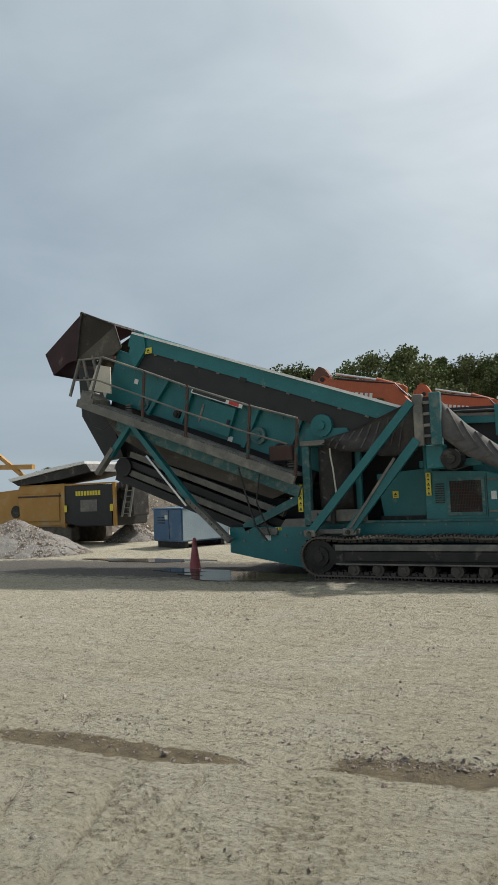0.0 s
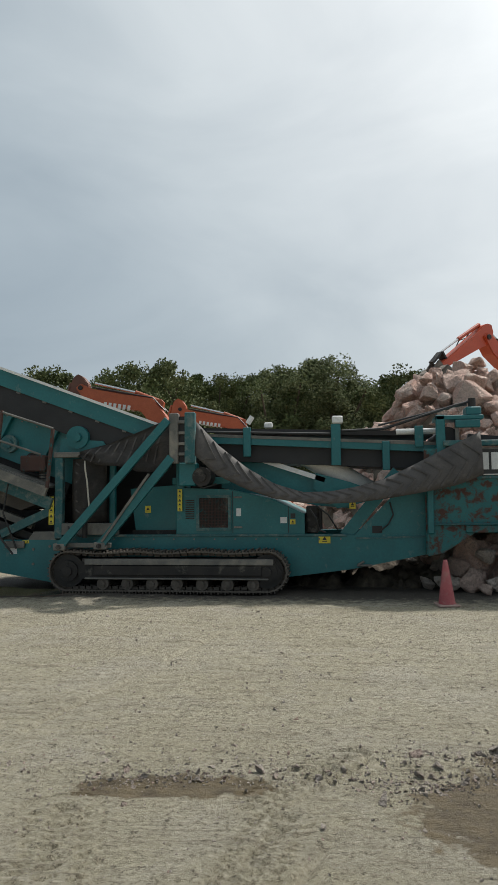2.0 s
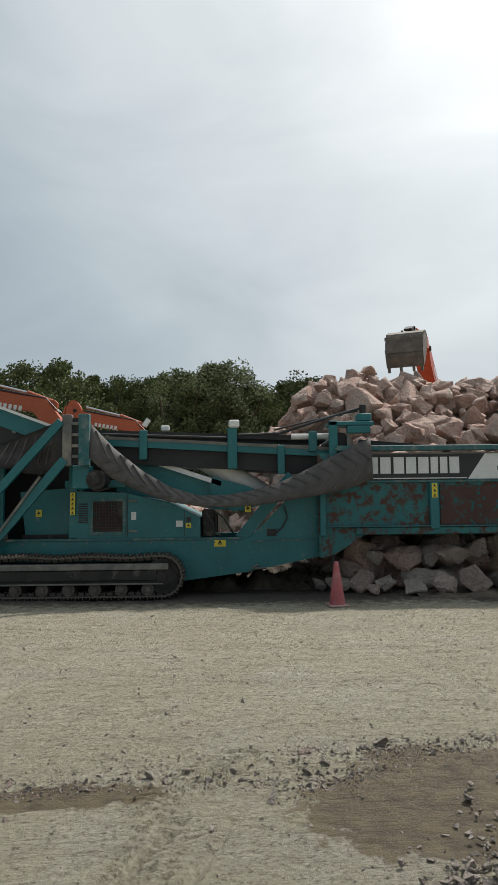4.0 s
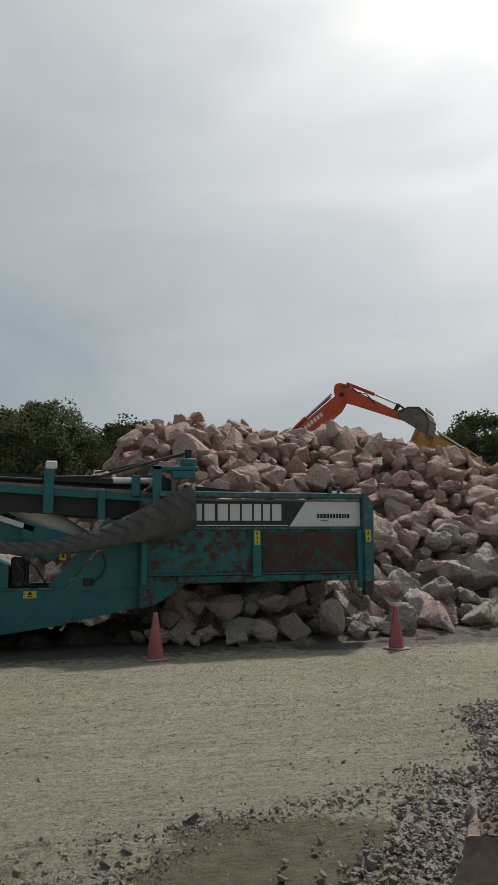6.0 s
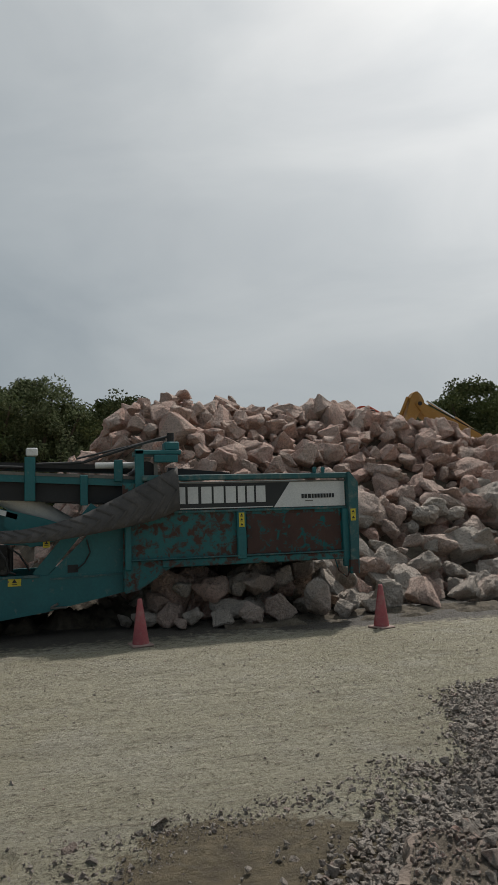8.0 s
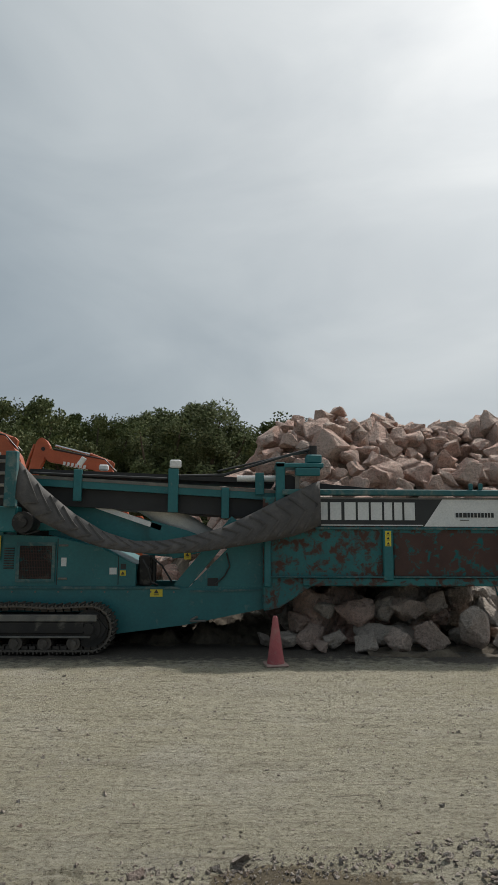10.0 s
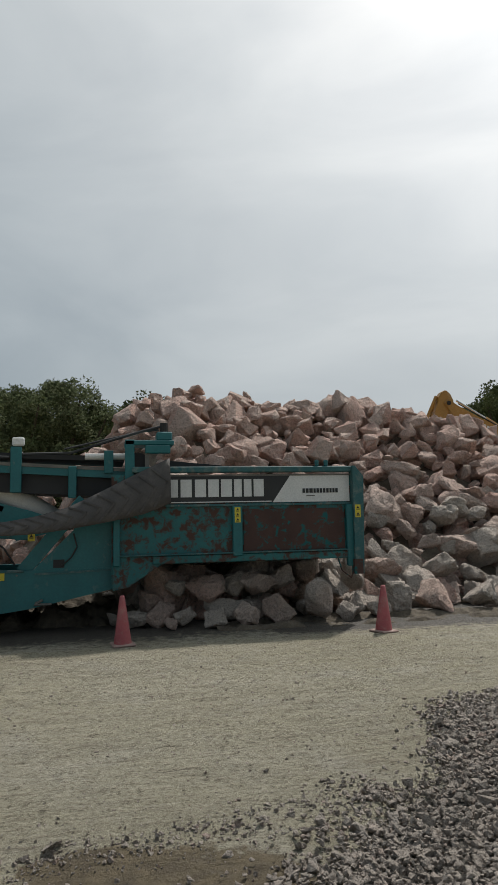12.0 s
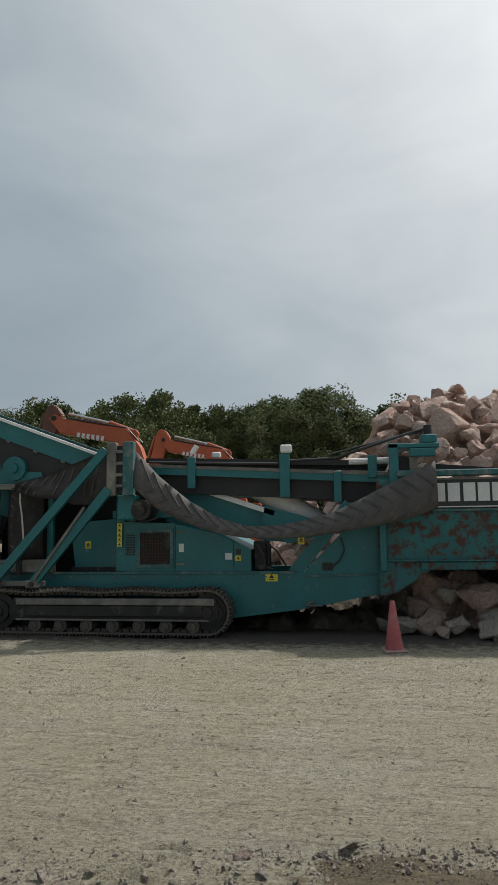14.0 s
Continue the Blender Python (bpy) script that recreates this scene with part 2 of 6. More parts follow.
def ground_material():
    m, nt, bs, vec = start("dusty_quarry_floor")
    big = nramp(nt, nnoise(nt, vec, 0.35, 6, 0.6), 0.3, 0.7)
    col = nmix(nt, big, (0.42, 0.378, 0.258), (0.50, 0.46, 0.345))
    col = nmix(nt, nramp(nt, nnoise(nt, vec, 1.1, 7, 0.65, 0.6), 0.5, 0.66, 0, 0.55), col, (0.53, 0.495, 0.415))
    mp = nt.nodes.new("ShaderNodeMapping")
    mp.inputs["Scale"].default_value = (0.25, 2.2, 1)
    mp.inputs["Rotation"].default_value = (0, 0, 0.06)
    nt.links.new(vec, mp.inputs[0])
    col = nmix(nt, nramp(nt, nnoise(nt, mp.outputs[0], 1.0, 6, 0.6), 0.45, 0.7, 0, 0.4), col, (0.35, 0.315, 0.24))
    mid = nnoise(nt, vec, 7, 8, 0.65)
    col = nmix(nt, nramp(nt, mid, 0.48, 0.64, 0, 0.4), col, (0.32, 0.285, 0.21))
    fine = nnoise(nt, vec, 34, 8, 0.8)
    col = nmix(nt, nramp(nt, fine, 0.52, 0.6, 0, 0.8), col, (0.19, 0.165, 0.115))
    col = nmix(nt, nramp(nt, fine, 0.36, 0.44, 0.7, 0), col, (0.64, 0.59, 0.49))
    speck = nnoise(nt, vec, 16, 9, 0.85)
    col = nmix(nt, nramp(nt, speck, 0.56, 0.6, 0, 0.9), col, (0.11, 0.095, 0.065))
    # scrape marks along the road
    ms = nt.nodes.new("ShaderNodeMapping")
    ms.inputs["Scale"].default_value = (1.1, 9.0, 1)
    ms.inputs["Rotation"].default_value = (0, 0, -0.1)
    nt.links.new(vec, ms.inputs[0])
    scrape = nnoise(nt, ms.outputs[0], 1.6, 9, 0.75, 0.3)
    col = nmix(nt, nramp(nt, scrape, 0.56, 0.63, 0, 0.7), col, (0.21, 0.18, 0.125))
    # sparse thin drag lines
    ml = nt.nodes.new("ShaderNodeMapping")
    ml.inputs["Scale"].default_value = (0.9, 14.0, 1)
    ml.inputs["Rotation"].default_value = (0, 0, 0.12)
    nt.links.new(vec, ml.inputs[0])
    line = nnoise(nt, ml.outputs[0], 0.9, 5, 0.6, 0.15)
    col = nmix(nt, nramp(nt, line, 0.665, 0.7, 0, 0.8), col, (0.15, 0.13, 0.09))
    col = nmix(nt, nramp(nt, scrape, 0.34, 0.42, 0.45, 0), col, (0.62, 0.575, 0.47))
    # damp brown soil, kept as a layer of the sheet
    at = nt.nodes.new("ShaderNodeAttribute")
    at.attribute_name = "damp"
    damp = nramp(nt, nmath(nt, "ADD", at.outputs["Fac"], nmath(nt, "MULTIPLY", nmath(nt, "SUBTRACT", mid, 0.5), 0.9)), 0.27, 0.36)
    brown = nmix(nt, nramp(nt, mid, 0.35, 0.65), (0.10, 0.073, 0.036), (0.215, 0.165, 0.087))
    col = nmix(nt, damp, col, brown)
    # dark mud, with the machine's shade put into the same colour
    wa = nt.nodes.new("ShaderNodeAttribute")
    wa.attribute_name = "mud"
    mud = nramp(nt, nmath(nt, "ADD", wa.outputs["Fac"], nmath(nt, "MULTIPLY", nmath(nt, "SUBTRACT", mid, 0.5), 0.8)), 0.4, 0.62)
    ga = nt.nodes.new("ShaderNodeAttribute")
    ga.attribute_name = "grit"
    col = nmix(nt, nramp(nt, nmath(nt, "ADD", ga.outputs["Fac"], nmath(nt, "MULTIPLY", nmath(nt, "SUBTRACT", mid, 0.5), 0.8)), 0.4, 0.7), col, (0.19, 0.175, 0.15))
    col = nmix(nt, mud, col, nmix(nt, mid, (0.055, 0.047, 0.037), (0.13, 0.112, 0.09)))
    nt.links.new(col, bs.inputs["Base Color"])
    nt.links.new(nramp(nt, nmath(nt, "MAXIMUM", damp, mud), 0, 1, 0.95, 0.7), bs.inputs["Roughness"])
    h = nmath(nt, "ADD", nmath(nt, "MULTIPLY", mid, 1.0), nmath(nt, "ADD", fine, nmath(nt, "MULTIPLY", nmath(nt, "ADD", speck, scrape), 1.8)))
    nt.links.new(nbump(nt, h, 1.0, 0.036), bs.inputs["Normal"])
    return m


GROUND = ground_material()


def soil_material(name, a, b, c, grain=1.0):
    m, nt, bs, vec = start(name)
    n = nnoise(nt, vec, 3.0 * grain, 8, 0.7)
    f = nnoise(nt, vec, 30 * grain, 8, 0.8)
    col = nmix(nt, nramp(nt, n, 0.35, 0.65), a, b)
    col = nmix(nt, nramp(nt, f, 0.45, 0.7, 0, 0.6), col, c)
    nt.links.new(col, bs.inputs["Base Color"])
    bs.inputs["Roughness"].default_value = 0.95
    nt.links.new(nbump(nt, nmath(nt, "ADD", nmath(nt, "MULTIPLY", n, 3), f), 0.8, 0.03), bs.inputs["Normal"])
    return m


RUBBLE = soil_material("fine_brown_rubble", (0.16, 0.125, 0.095), (0.29, 0.24, 0.18), (0.09, 0.072, 0.056), 5.0)
SOIL = soil_material("brown_rubble_soil", (0.15, 0.12, 0.09), (0.27, 0.225, 0.165), (0.085, 0.07, 0.052))
MUD = soil_material("churned_dark_mud", (0.075, 0.06, 0.044), (0.17, 0.14, 0.10), (0.045, 0.036, 0.028), 2.0)
GREY_SOIL = soil_material("grey_crushed_stone", (0.15, 0.14, 0.128), (0.25, 0.235, 0.21), (0.09, 0.083, 0.075))


def water_material():
    m, nt, bs, vec = start("puddle_water")
    bs.inputs["Base Color"].default_value = (0.07, 0.06, 0.05, 1)
    bs.inputs["Roughness"].default_value = 0.06
    nt.links.new(nbump(nt, nnoise(nt, vec, 4, 3), 0.05, 0.01), bs.inputs["Normal"])
    return m


WATER = water_material()


# ---- building helpers ----
def thing(name, label, category, at=None, group="", kind=""):
    ob = new(name)
    if at is not None:
        ob.matrix_world = at
    ob.empty_display_size = 0.2
    return tagged(ob, label, category, group, kind)


def mesh_of(name, bm, material, smooth=False, crease=None):
    me = bpy.data.meshes.new(name)
    bmesh.ops.recalc_face_normals(bm, faces=bm.faces)
    for f in bm.faces:
        f.smooth = smooth
    bm.to_mesh(me)
    bm.free()
    me.materials.append(material)
    if crease:
        me.set_sharp_from_angle(angle=crease)
    return me


def part(name, bm, material, parent, label="", smooth=False):
    ob = new(name, mesh_of(name, bm, material, smooth))
    ob.parent = parent
    return tagged(ob, label)


def box(bm, x0, x1, y0, y1, z0, z1, bevel=0.0):
    r = bmesh.ops.create_cube(bm, size=1.0)
    vs = r["verts"]
    bmesh.ops.scale(bm, vec=(x1 - x0, y1 - y0, z1 - z0), verts=vs)
    bmesh.ops.translate(bm, vec=((x0 + x1) / 2, (y0 + y1) / 2, (z0 + z1) / 2), verts=vs)
    if bevel:
        es = list({e for v in vs for e in v.link_edges})
        bmesh.ops.bevel(bm, geom=es, offset=bevel, segments=1, affect="EDGES")
    return bm


def slab(bm, pts, y0, y1):
    """A polygon in the x-z plane, drawn out from y0 to y1."""
    a = [bm.verts.new((x, y0, z)) for x, z in pts]
    b = [bm.verts.new((x, y1, z)) for x, z in pts]
    n = len(pts)
    bm.faces.new(a)
    bm.faces.new(b[::-1])
    for i in range(n):
        bm.faces.new((a[i], b[i], b[(i + 1) % n], a[(i + 1) % n]))
    return bm


def beam(bm, p, q, w, h, up=(0, 0, 1)):
    """A square bar from p to q, w wide across and h high."""
    p, q = Vector(p), Vector(q)
    d = (q - p).normalized()
    side = d.cross(Vector(up))
    if side.length < 1e-4:
        side = d.cross(Vector((1, 0, 0)))
    side.normalize()
    top = side.cross(d).normalized()
    ends = []
    for c in (p, q):
        ends.append([bm.verts.new(c + side * (sx * w / 2) + top * (sz * h / 2)) for sx, sz in ((-1, -1), (1, -1), (1, 1), (-1, 1))])
    bm.faces.new(ends[0][::-1])
    bm.faces.new(ends[1])
    for i in range(4):
        bm.faces.new((ends[0][i], ends[0][(i + 1) % 4], ends[1][(i + 1) % 4], ends[1][i]))
    return bm


def rod(bm, p, q, r, seg=10, r2=None):
    p, q = Vector(p), Vector(q)
    m = Matrix.Translation((p + q) / 2) @ (q - p).to_track_quat("Z", "Y").to_matrix().to_4x4()
    bmesh.ops.create_cone(bm, cap_ends=True, segments=seg, radius1=r, radius2=r if r2 is None else r2, depth=(q - p).length, matrix=m)
    return bm


def hose(bm, pts, r, seg=6):
    for a, b in zip(pts[:-1], pts[1:]):
        rod(bm, a, b, r, seg)
    return bm


def B():
    return bmesh.new()


# ---- ground: one sheet out to the horizon ----
def spread(lo, hi, step, far):
    core = np.arange(lo, hi + 1e-6, step)
    outs = np.cumsum(0.12 * 1.22 ** np.arange(1, 60))
    outs = outs[outs < far]
    return np.concatenate((lo - outs[::-1], core, hi + outs))


def vnoise(x, y, cell, seed):
    """Smooth value noise on arrays."""
    rng = np.random.RandomState(seed)
    table = rng.rand(64, 64)
    u, v = x / cell, y / cell
    i, j = np.floor(u).astype(int), np.floor(v).astype(int)
    fu, fv = u - i, v - j
    fu, fv = fu * fu * (3 - 2 * fu), fv * fv * (3 - 2 * fv)
    g = lambda a, b: table[a % 64, b % 64]
    return (g(i, j) * (1 - fu) + g(i + 1, j) * fu) * (1 - fv) + (g(i, j + 1) * (1 - fu) + g(i + 1, j + 1) * fu) * fv


def seg_dist(x, y, a, b):
    ax, ay = a
    bx, by = b
    t = np.clip(((x - ax) * (bx - ax) + (y - ay) * (by - ay)) / ((bx - ax) ** 2 + (by - ay) ** 2), 0, 1)
    return np.hypot(x - ax - t * (bx - ax), y - ay - t * (by - ay)), t


def blob(x, y, cx, cy, rx, ry, rot=0.0):
    c, s = math.cos(rot), math.sin(rot)
    dx, dy = x - cx, y - cy
    return np.hypot((dx * c + dy * s) / rx, (-dx * s + dy * c) / ry)


GRAVEL_EDGE = [(3.1, 3.75), (3.5, 4.15), (3.9, 4.55), (4.3, 5.0), (4.7, 5.4), (5.1, 5.75), (5.6, 6.15), (5.95, 6.85), (6.1, 7.25), (6.6, 7.6), (7.6, 7.95), (8.9, 8.3), (11.5, 9.4)]


def gravel_depth(x, y):
    """How far a place lies inside the gravel spread, in metres (negative outside)."""
    ex = np.array([p[0] for p in GRAVEL_EDGE])
    ey = np.array([p[1] for p in GRAVEL_EDGE])
    return np.where(x < ex[0], -1.0, np.interp(x, ex, ey) - y)


def ground_z(x, y):
    z = (vnoise(x, y, 1.7, 1) - 0.5) * 0.03 + (vnoise(x, y, 0.45, 2) - 0.5) * 0.012 + (vnoise(x, y, 0.16, 3) - 0.5) * 0.005
    c, k = 0.799, 0.602
    u, v = x * c + y * k, y * c - x * k
    z += (vnoise(u, v, 0.083, 21) - 0.5) * 0.014 + (vnoise(x * 0.2, y + 0.1 * x, 0.09, 22) - 0.5) * 0.012 + np.clip(vnoise(v + 3, u, 0.1, 23) - 0.8, 0, 1) * 0.07 + np.clip(vnoise(v, u + 9, 0.3, 24) - 0.74, 0, 1) * 0.04
    near = np.exp(-np.maximum(0, np.abs(y - 7) - 8) / 6)
    z = z * near
    # wheel ruts along the road
    for yy, wob in ((5.05, 0.3), (6.7, 0.15), (8.3, 0.2), (9.6, 0.15)):
        d = np.abs(y - yy - 0.25 * np.sin(x * 0.35 + yy) - (vnoise(x, y, 1.1, 9) - 0.5) * wob)
        z -= 0.014 * np.exp(-(d / 0.16) ** 2) * near
    # turning tracks in front
    for a, b in (((-0.6, 4.0), (0.15, 2.6)), ((-0.1, 4.2), (0.55, 2.5)), ((0.35, 4.3), (0.45, 3.2)), ((2.1, 4.4), (1.1, 2.4)), ((2.4, 4.5), (1.7, 2.6)), ((1.0, 9.2), (0.2, 5.6))):
        d, t = seg_dist(x, y, a, b)
        z -= 0.04 * np.exp(-(d / 0.028) ** 2) * (0.3 + vnoise(x, y, 0.2, 5))
    # tyre tread printed in the dust
    for (ax, ay), (bx, by), w in (((0.95, 4.5), (1.45, 2.9), 0.24), ((0.0, 4.2), (0.25, 3.7), 0.16), ((1.9, 4.6), (2.4, 5.3), 0.2), ((2.1, 4.5), (1.75, 3.0), 0.2), ((0.2, 4.0), (0.75, 3.6), 0.14)):
        d, t = seg_dist(x, y, (ax, ay), (bx, by))
        along = t * math.hypot(bx - ax, by - ay)
        z -= 0.032 * np.clip(1 - (d / w) ** 6, 0, 1) * (np.sin(along * 75 + np.abs(d) * 42) > 0.3) * (np.sin(d * 62) > -0.2)
    # gravel heap swells towards the side of the road
    g = gravel_depth(x, y)
    z += np.clip(g, 0, 2.5) * 0.10 * np.clip((x - 5.0) / 3.0, 0, 1) * (np.abs(x) < 40) * (y > -3)
    z += 0.03 * np.exp(-((y - 5.2 - 0.12 * (x - 2)) / 0.22) ** 2) * (vnoise(x, y, 0.25, 8) - 0.2) * (x > -2) * (x < 6)
    return z


def ground_damp(x, y):
    d = 1.15 - blob(x, y, -0.45, 4.48, 1.15, 0.16, 0.08)
    d = np.maximum(d, 1.1 - blob(x, y, 1.45, 4.82, 0.75, 0.2, 0.06))
    d = np.maximum(d, 1.3 - blob(x, y, 3.66, 4.72, 0.95, 0.62, 0.25))
    d = np.maximum(d, 1.1 - blob(x, y, 3.55, 5.3, 0.5, 0.16, -0.05))
    d = np.maximum(d, 1.0 - blob(x, y, -0.45, 2.9, 0.3, 0.5, 0.2))
    return np.clip(d, 0, 1)


# mask of the mud and of the painted shade band around the machine
def ground_mud_and_shade(x, y):
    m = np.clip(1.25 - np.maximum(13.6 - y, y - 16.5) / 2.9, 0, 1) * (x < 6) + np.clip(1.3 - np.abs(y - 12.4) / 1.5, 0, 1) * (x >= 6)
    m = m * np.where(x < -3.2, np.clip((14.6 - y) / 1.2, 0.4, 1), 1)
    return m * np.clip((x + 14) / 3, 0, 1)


def build_ground():
    xs, ys = spread(-4.5, 7.5, 0.023, 700), spread(2.6, 11.2, 0.02, 700)
    X, Y = np.meshgrid(xs, ys)
    Z = ground_z(X, Y)
    me = bpy.data.meshes.new("ground")
    nx, ny = len(xs), len(ys)
    co = np.stack((X, Y, Z), -1).reshape(-1, 3)
    idx = np.arange(nx * ny).reshape(ny, nx)
    quads = np.stack((idx[:-1, :-1], idx[:-1, 1:], idx[1:, 1:], idx[1:, :-1]), -1).reshape(-1, 4)
    me.from_pydata(co.tolist(), [], quads.tolist())
    me.polygons.foreach_set("use_smooth", [True] * len(quads))
    for nm, fn in (("damp", ground_damp), ("mud", ground_mud_and_shade), ("grit", lambda x, y: np.clip(gravel_depth(x, y) * 1.5, 0, 1) * (np.abs(x) < 40) * np.clip((y - 2.2 - 0.6 * (vnoise(x, y, 0.5, 31) - 0.5)) / 0.9, 0, 1))):
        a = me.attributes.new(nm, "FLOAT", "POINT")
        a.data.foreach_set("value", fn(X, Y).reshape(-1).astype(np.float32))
    me.materials.append(GROUND)
    return tagged(new("ground", me), "pale dusty quarry floor with tyre tracks and damp patches", "ground", kind="structure")


build_ground()


# ---- rocks ----
def rock_bm(rng, n=15, bevel=0.036, fine=False):
    bm = bmesh.new()
    sx, sy, sz = rng.uniform(0.85, 1.4), rng.uniform(0.75, 1.0), rng.uniform(0.55, 0.85)
    for i in range(n):
        v = Vector((rng.gauss(0, 1), rng.gauss(0, 1), rng.gauss(0, 1))).normalized()
        # between a ball and a block
        k = max(abs(c) for c in v)
        v = v * (0.25 + 0.75 * (0.74 / k) * rng.uniform(0.74, 1.14))
        bm.verts.new((v.x * sx * 0.55, v.y * sy * 0.55, v.z * sz * 0.55))
    r = bmesh.ops.convex_hull(bm, input=bm.verts[:])
    bmesh.ops.delete(bm, geom=list({g for g in r["geom_interior"] + r["geom_unused"] if isinstance(g, bmesh.types.BMVert)}), context="VERTS")
    bmesh.ops.dissolve_limit(bm, angle_limit=0.25, verts=bm.verts[:], edges=bm.edges[:])
    if bevel:
        bmesh.ops.bevel(bm, geom=bm.edges[:], offset=bevel, segments=1, affect="EDGES", clamp_overlap=True)
        bmesh.ops.triangulate(bm, faces=bm.faces)
        bmesh.ops.subdivide_edges(bm, edges=[e for e in bm.edges if e.calc_length() > 0.1], cuts=1)
        bmesh.ops.triangulate(bm, faces=bm.faces)
        if fine:
            bmesh.ops.subdivide_edges(bm, edges=[e for e in bm.edges if e.calc_length() > 0.075], cuts=1)
            bmesh.ops.triangulate(bm, faces=bm.faces)
        o = Vector((rng.uniform(0, 50), 0, 0))
        for v in bm.verts:
            v.co += v.co.normalized() * (noise.noise(v.co * 3.0 + o) * 0.055 + noise.noise(v.co * 8.0 + o) * 0.042 + (noise.noise(v.co * 19.0 + o) * 0.022 if fine else 0))
    return bm


ROCK_RNG = random.Random(11)
ROCK_MESHES_LOW = [mesh_of("rock", rock_bm(ROCK_RNG, ROCK_RNG.choice((14, 17, 21)), 0.04, True), ROCK_LOW, True, 0.5) for _ in range(16)]
ROCK_MESHES_HIGH = [mesh_of("rock", rock_bm(ROCK_RNG, ROCK_RNG.choice((14, 17, 21)), 0.04, True), ROCK_HIGH, True, 0.5) for _ in range(16)]


def pile_h(x, y):
    """Height of the boulder heap over the floor."""
    foot = 13.0 + 0.25 * math.sin(x * 0.9) + max(0.0, 4.6 - x) * 2.0
    slope = (y - foot) * 0.68
    cap = float(np.interp(x, (-3, 0.5, 1.8, 3.0, 4.4, 5.2, 6.0, 8.5, 11, 12.7, 14.3, 17, 21, 26, 34), (0, 2.4, 3.3, 3.5, 4.4, 4.88, 5.02, 4.85, 4.55, 4.1, 3.7, 3.3, 2.7, 1.8, 0)))
    back = (23.4 - y) * 1.7
    return min(slope, cap, back)


def cloud_mesh(name, rng, spots, material, n=11, bevel=0.0, tilt=6.3):
    """Many rocks joined into one mesh: spots of (place, size)."""
    shapes = []
    for _ in range(10):
        bm = rock_bm(rng, n, bevel)
        bmesh.ops.triangulate(bm, faces=bm.faces)
        bm.verts.index_update()
        shapes.append((np.array([v.co[:] for v in bm.verts]), np.array([[v.index for v in f.verts] for f in bm.faces])))
        bm.free()
    V, F, o = [], [], 0
    for p, s in spots:
        v, f = rng.choice(shapes)
        r = np.array(Euler((rng.uniform(-tilt, tilt) / 2, rng.uniform(-tilt, tilt) / 2, rng.uniform(0, 6.3))).to_matrix())
        V.append((v * s) @ r.T + np.array(p))
        F.append(f + o)
        o += len(v)
    me = bpy.data.meshes.new(name)
    me.from_pydata(np.concatenate(V).tolist(), [], np.concatenate(F).tolist())
    me.materials.append(material)
    if bevel:
        me.polygons.foreach_set("use_smooth", [True] * len(me.polygons))
        me.set_sharp_from_angle(angle=0.33)
    return me


def build_rock_pile():
    rng = random.Random(5)
    pile = thing("rock_pile", "large heap of broken pink and grey granite boulders", "rock pile")
    # earth core
    bm = B()
    xs, ys = np.arange(-4, 41, 0.9), np.arange(12.9, 24.5, 0.6)
    grid = [[bm.verts.new((x, y, max(-0.3, pile_h(x, y) - 0.6))) for x in xs] for y in ys]
    for a, b in zip(grid[:-1], grid[1:]):
        for i in range(len(xs) - 1):
            bm.faces.new((a[i], a[i + 1], b[i + 1], b[i]))
    part("core", bm, SOIL, pile, "brown earth between the boulders")
    spots, far = [], []
    y = 13.05
    while y < 23.3:
        x = -2.0 + rng.uniform(0, 0.5)
        size = 0.6
        while x < 34:
            px, py = x + rng.uniform(-0.2, 0.2), y + rng.uniform(-0.22, 0.22)
            h = pile_h(px, py)
            s = size * min(1.9, max(0.5, math.exp(rng.gauss(0.02, 0.34))))
            if h > -0.1:
                near = py < 17.5 and 3.4 < px < 15
                spots.append((px, py, max(h + rng.uniform(-0.14, 0.08), 0.22 * s), s, near))
                if rng.random() < 0.95:
                    spots.append((px + 0.3, py + 0.2, max(h - 0.3, 0.2), s * 0.95, False))
            x += size * rng.uniform(0.62, 0.95)
        y += size * 0.66
    singles = sorted((s for s in spots if s[4]), key=lambda s: s[1])[:300]
    keep = set(singles)
    for px, py, pz, s, _ in singles:
        high = rng.random() < (pz - 0.9) / 1.8
        ob = new("rock", rng.choice(ROCK_MESHES_HIGH if high else ROCK_MESHES_LOW))
        ob.matrix_world = Matrix.LocRotScale((px, py, pz), Euler((rng.uniform(-0.8, 0.8), rng.uniform(-0.8, 0.8), rng.uniform(0, 6.3))), (s * rng.uniform(0.85, 1.25), s, s * rng.uniform(0.8, 1.15)))
        ob.parent = pile
    rest = [((px, py, pz), s) for px, py, pz, s, _ in spots if (px, py, pz, s, _) not in keep]
    ob = new("boulder_mass", cloud_mesh("boulder_mass", rng, rest, ROCK_FAR, 14, 0.024, 1.7))
    ob.parent = pile
    tagged(ob, "many pink and grey boulders higher up the heap", kind="stuff")
    return pile


# ---- the tracked screening machine ----
ANG = math.atan(0.375)
CA, SA = math.cos(ANG), math.sin(ANG)


def inc(u, v):
    """A point of the inclined screen: u metres down the slope from the tail of the catwalk, v above it."""
    return (-7.33 + u * CA + v * SA, 3.56 - u * SA + v * CA)


def inc3(u, y, v):
    x, z = inc(u, v)
    return (x, y, z)


def inc_slab(bm, u0, u1, v0, v1, y0, y1):
    return slab(bm, [inc(u0, v0), inc(u1, v0), inc(u1, v1), inc(u0, v1)], y0, y1)


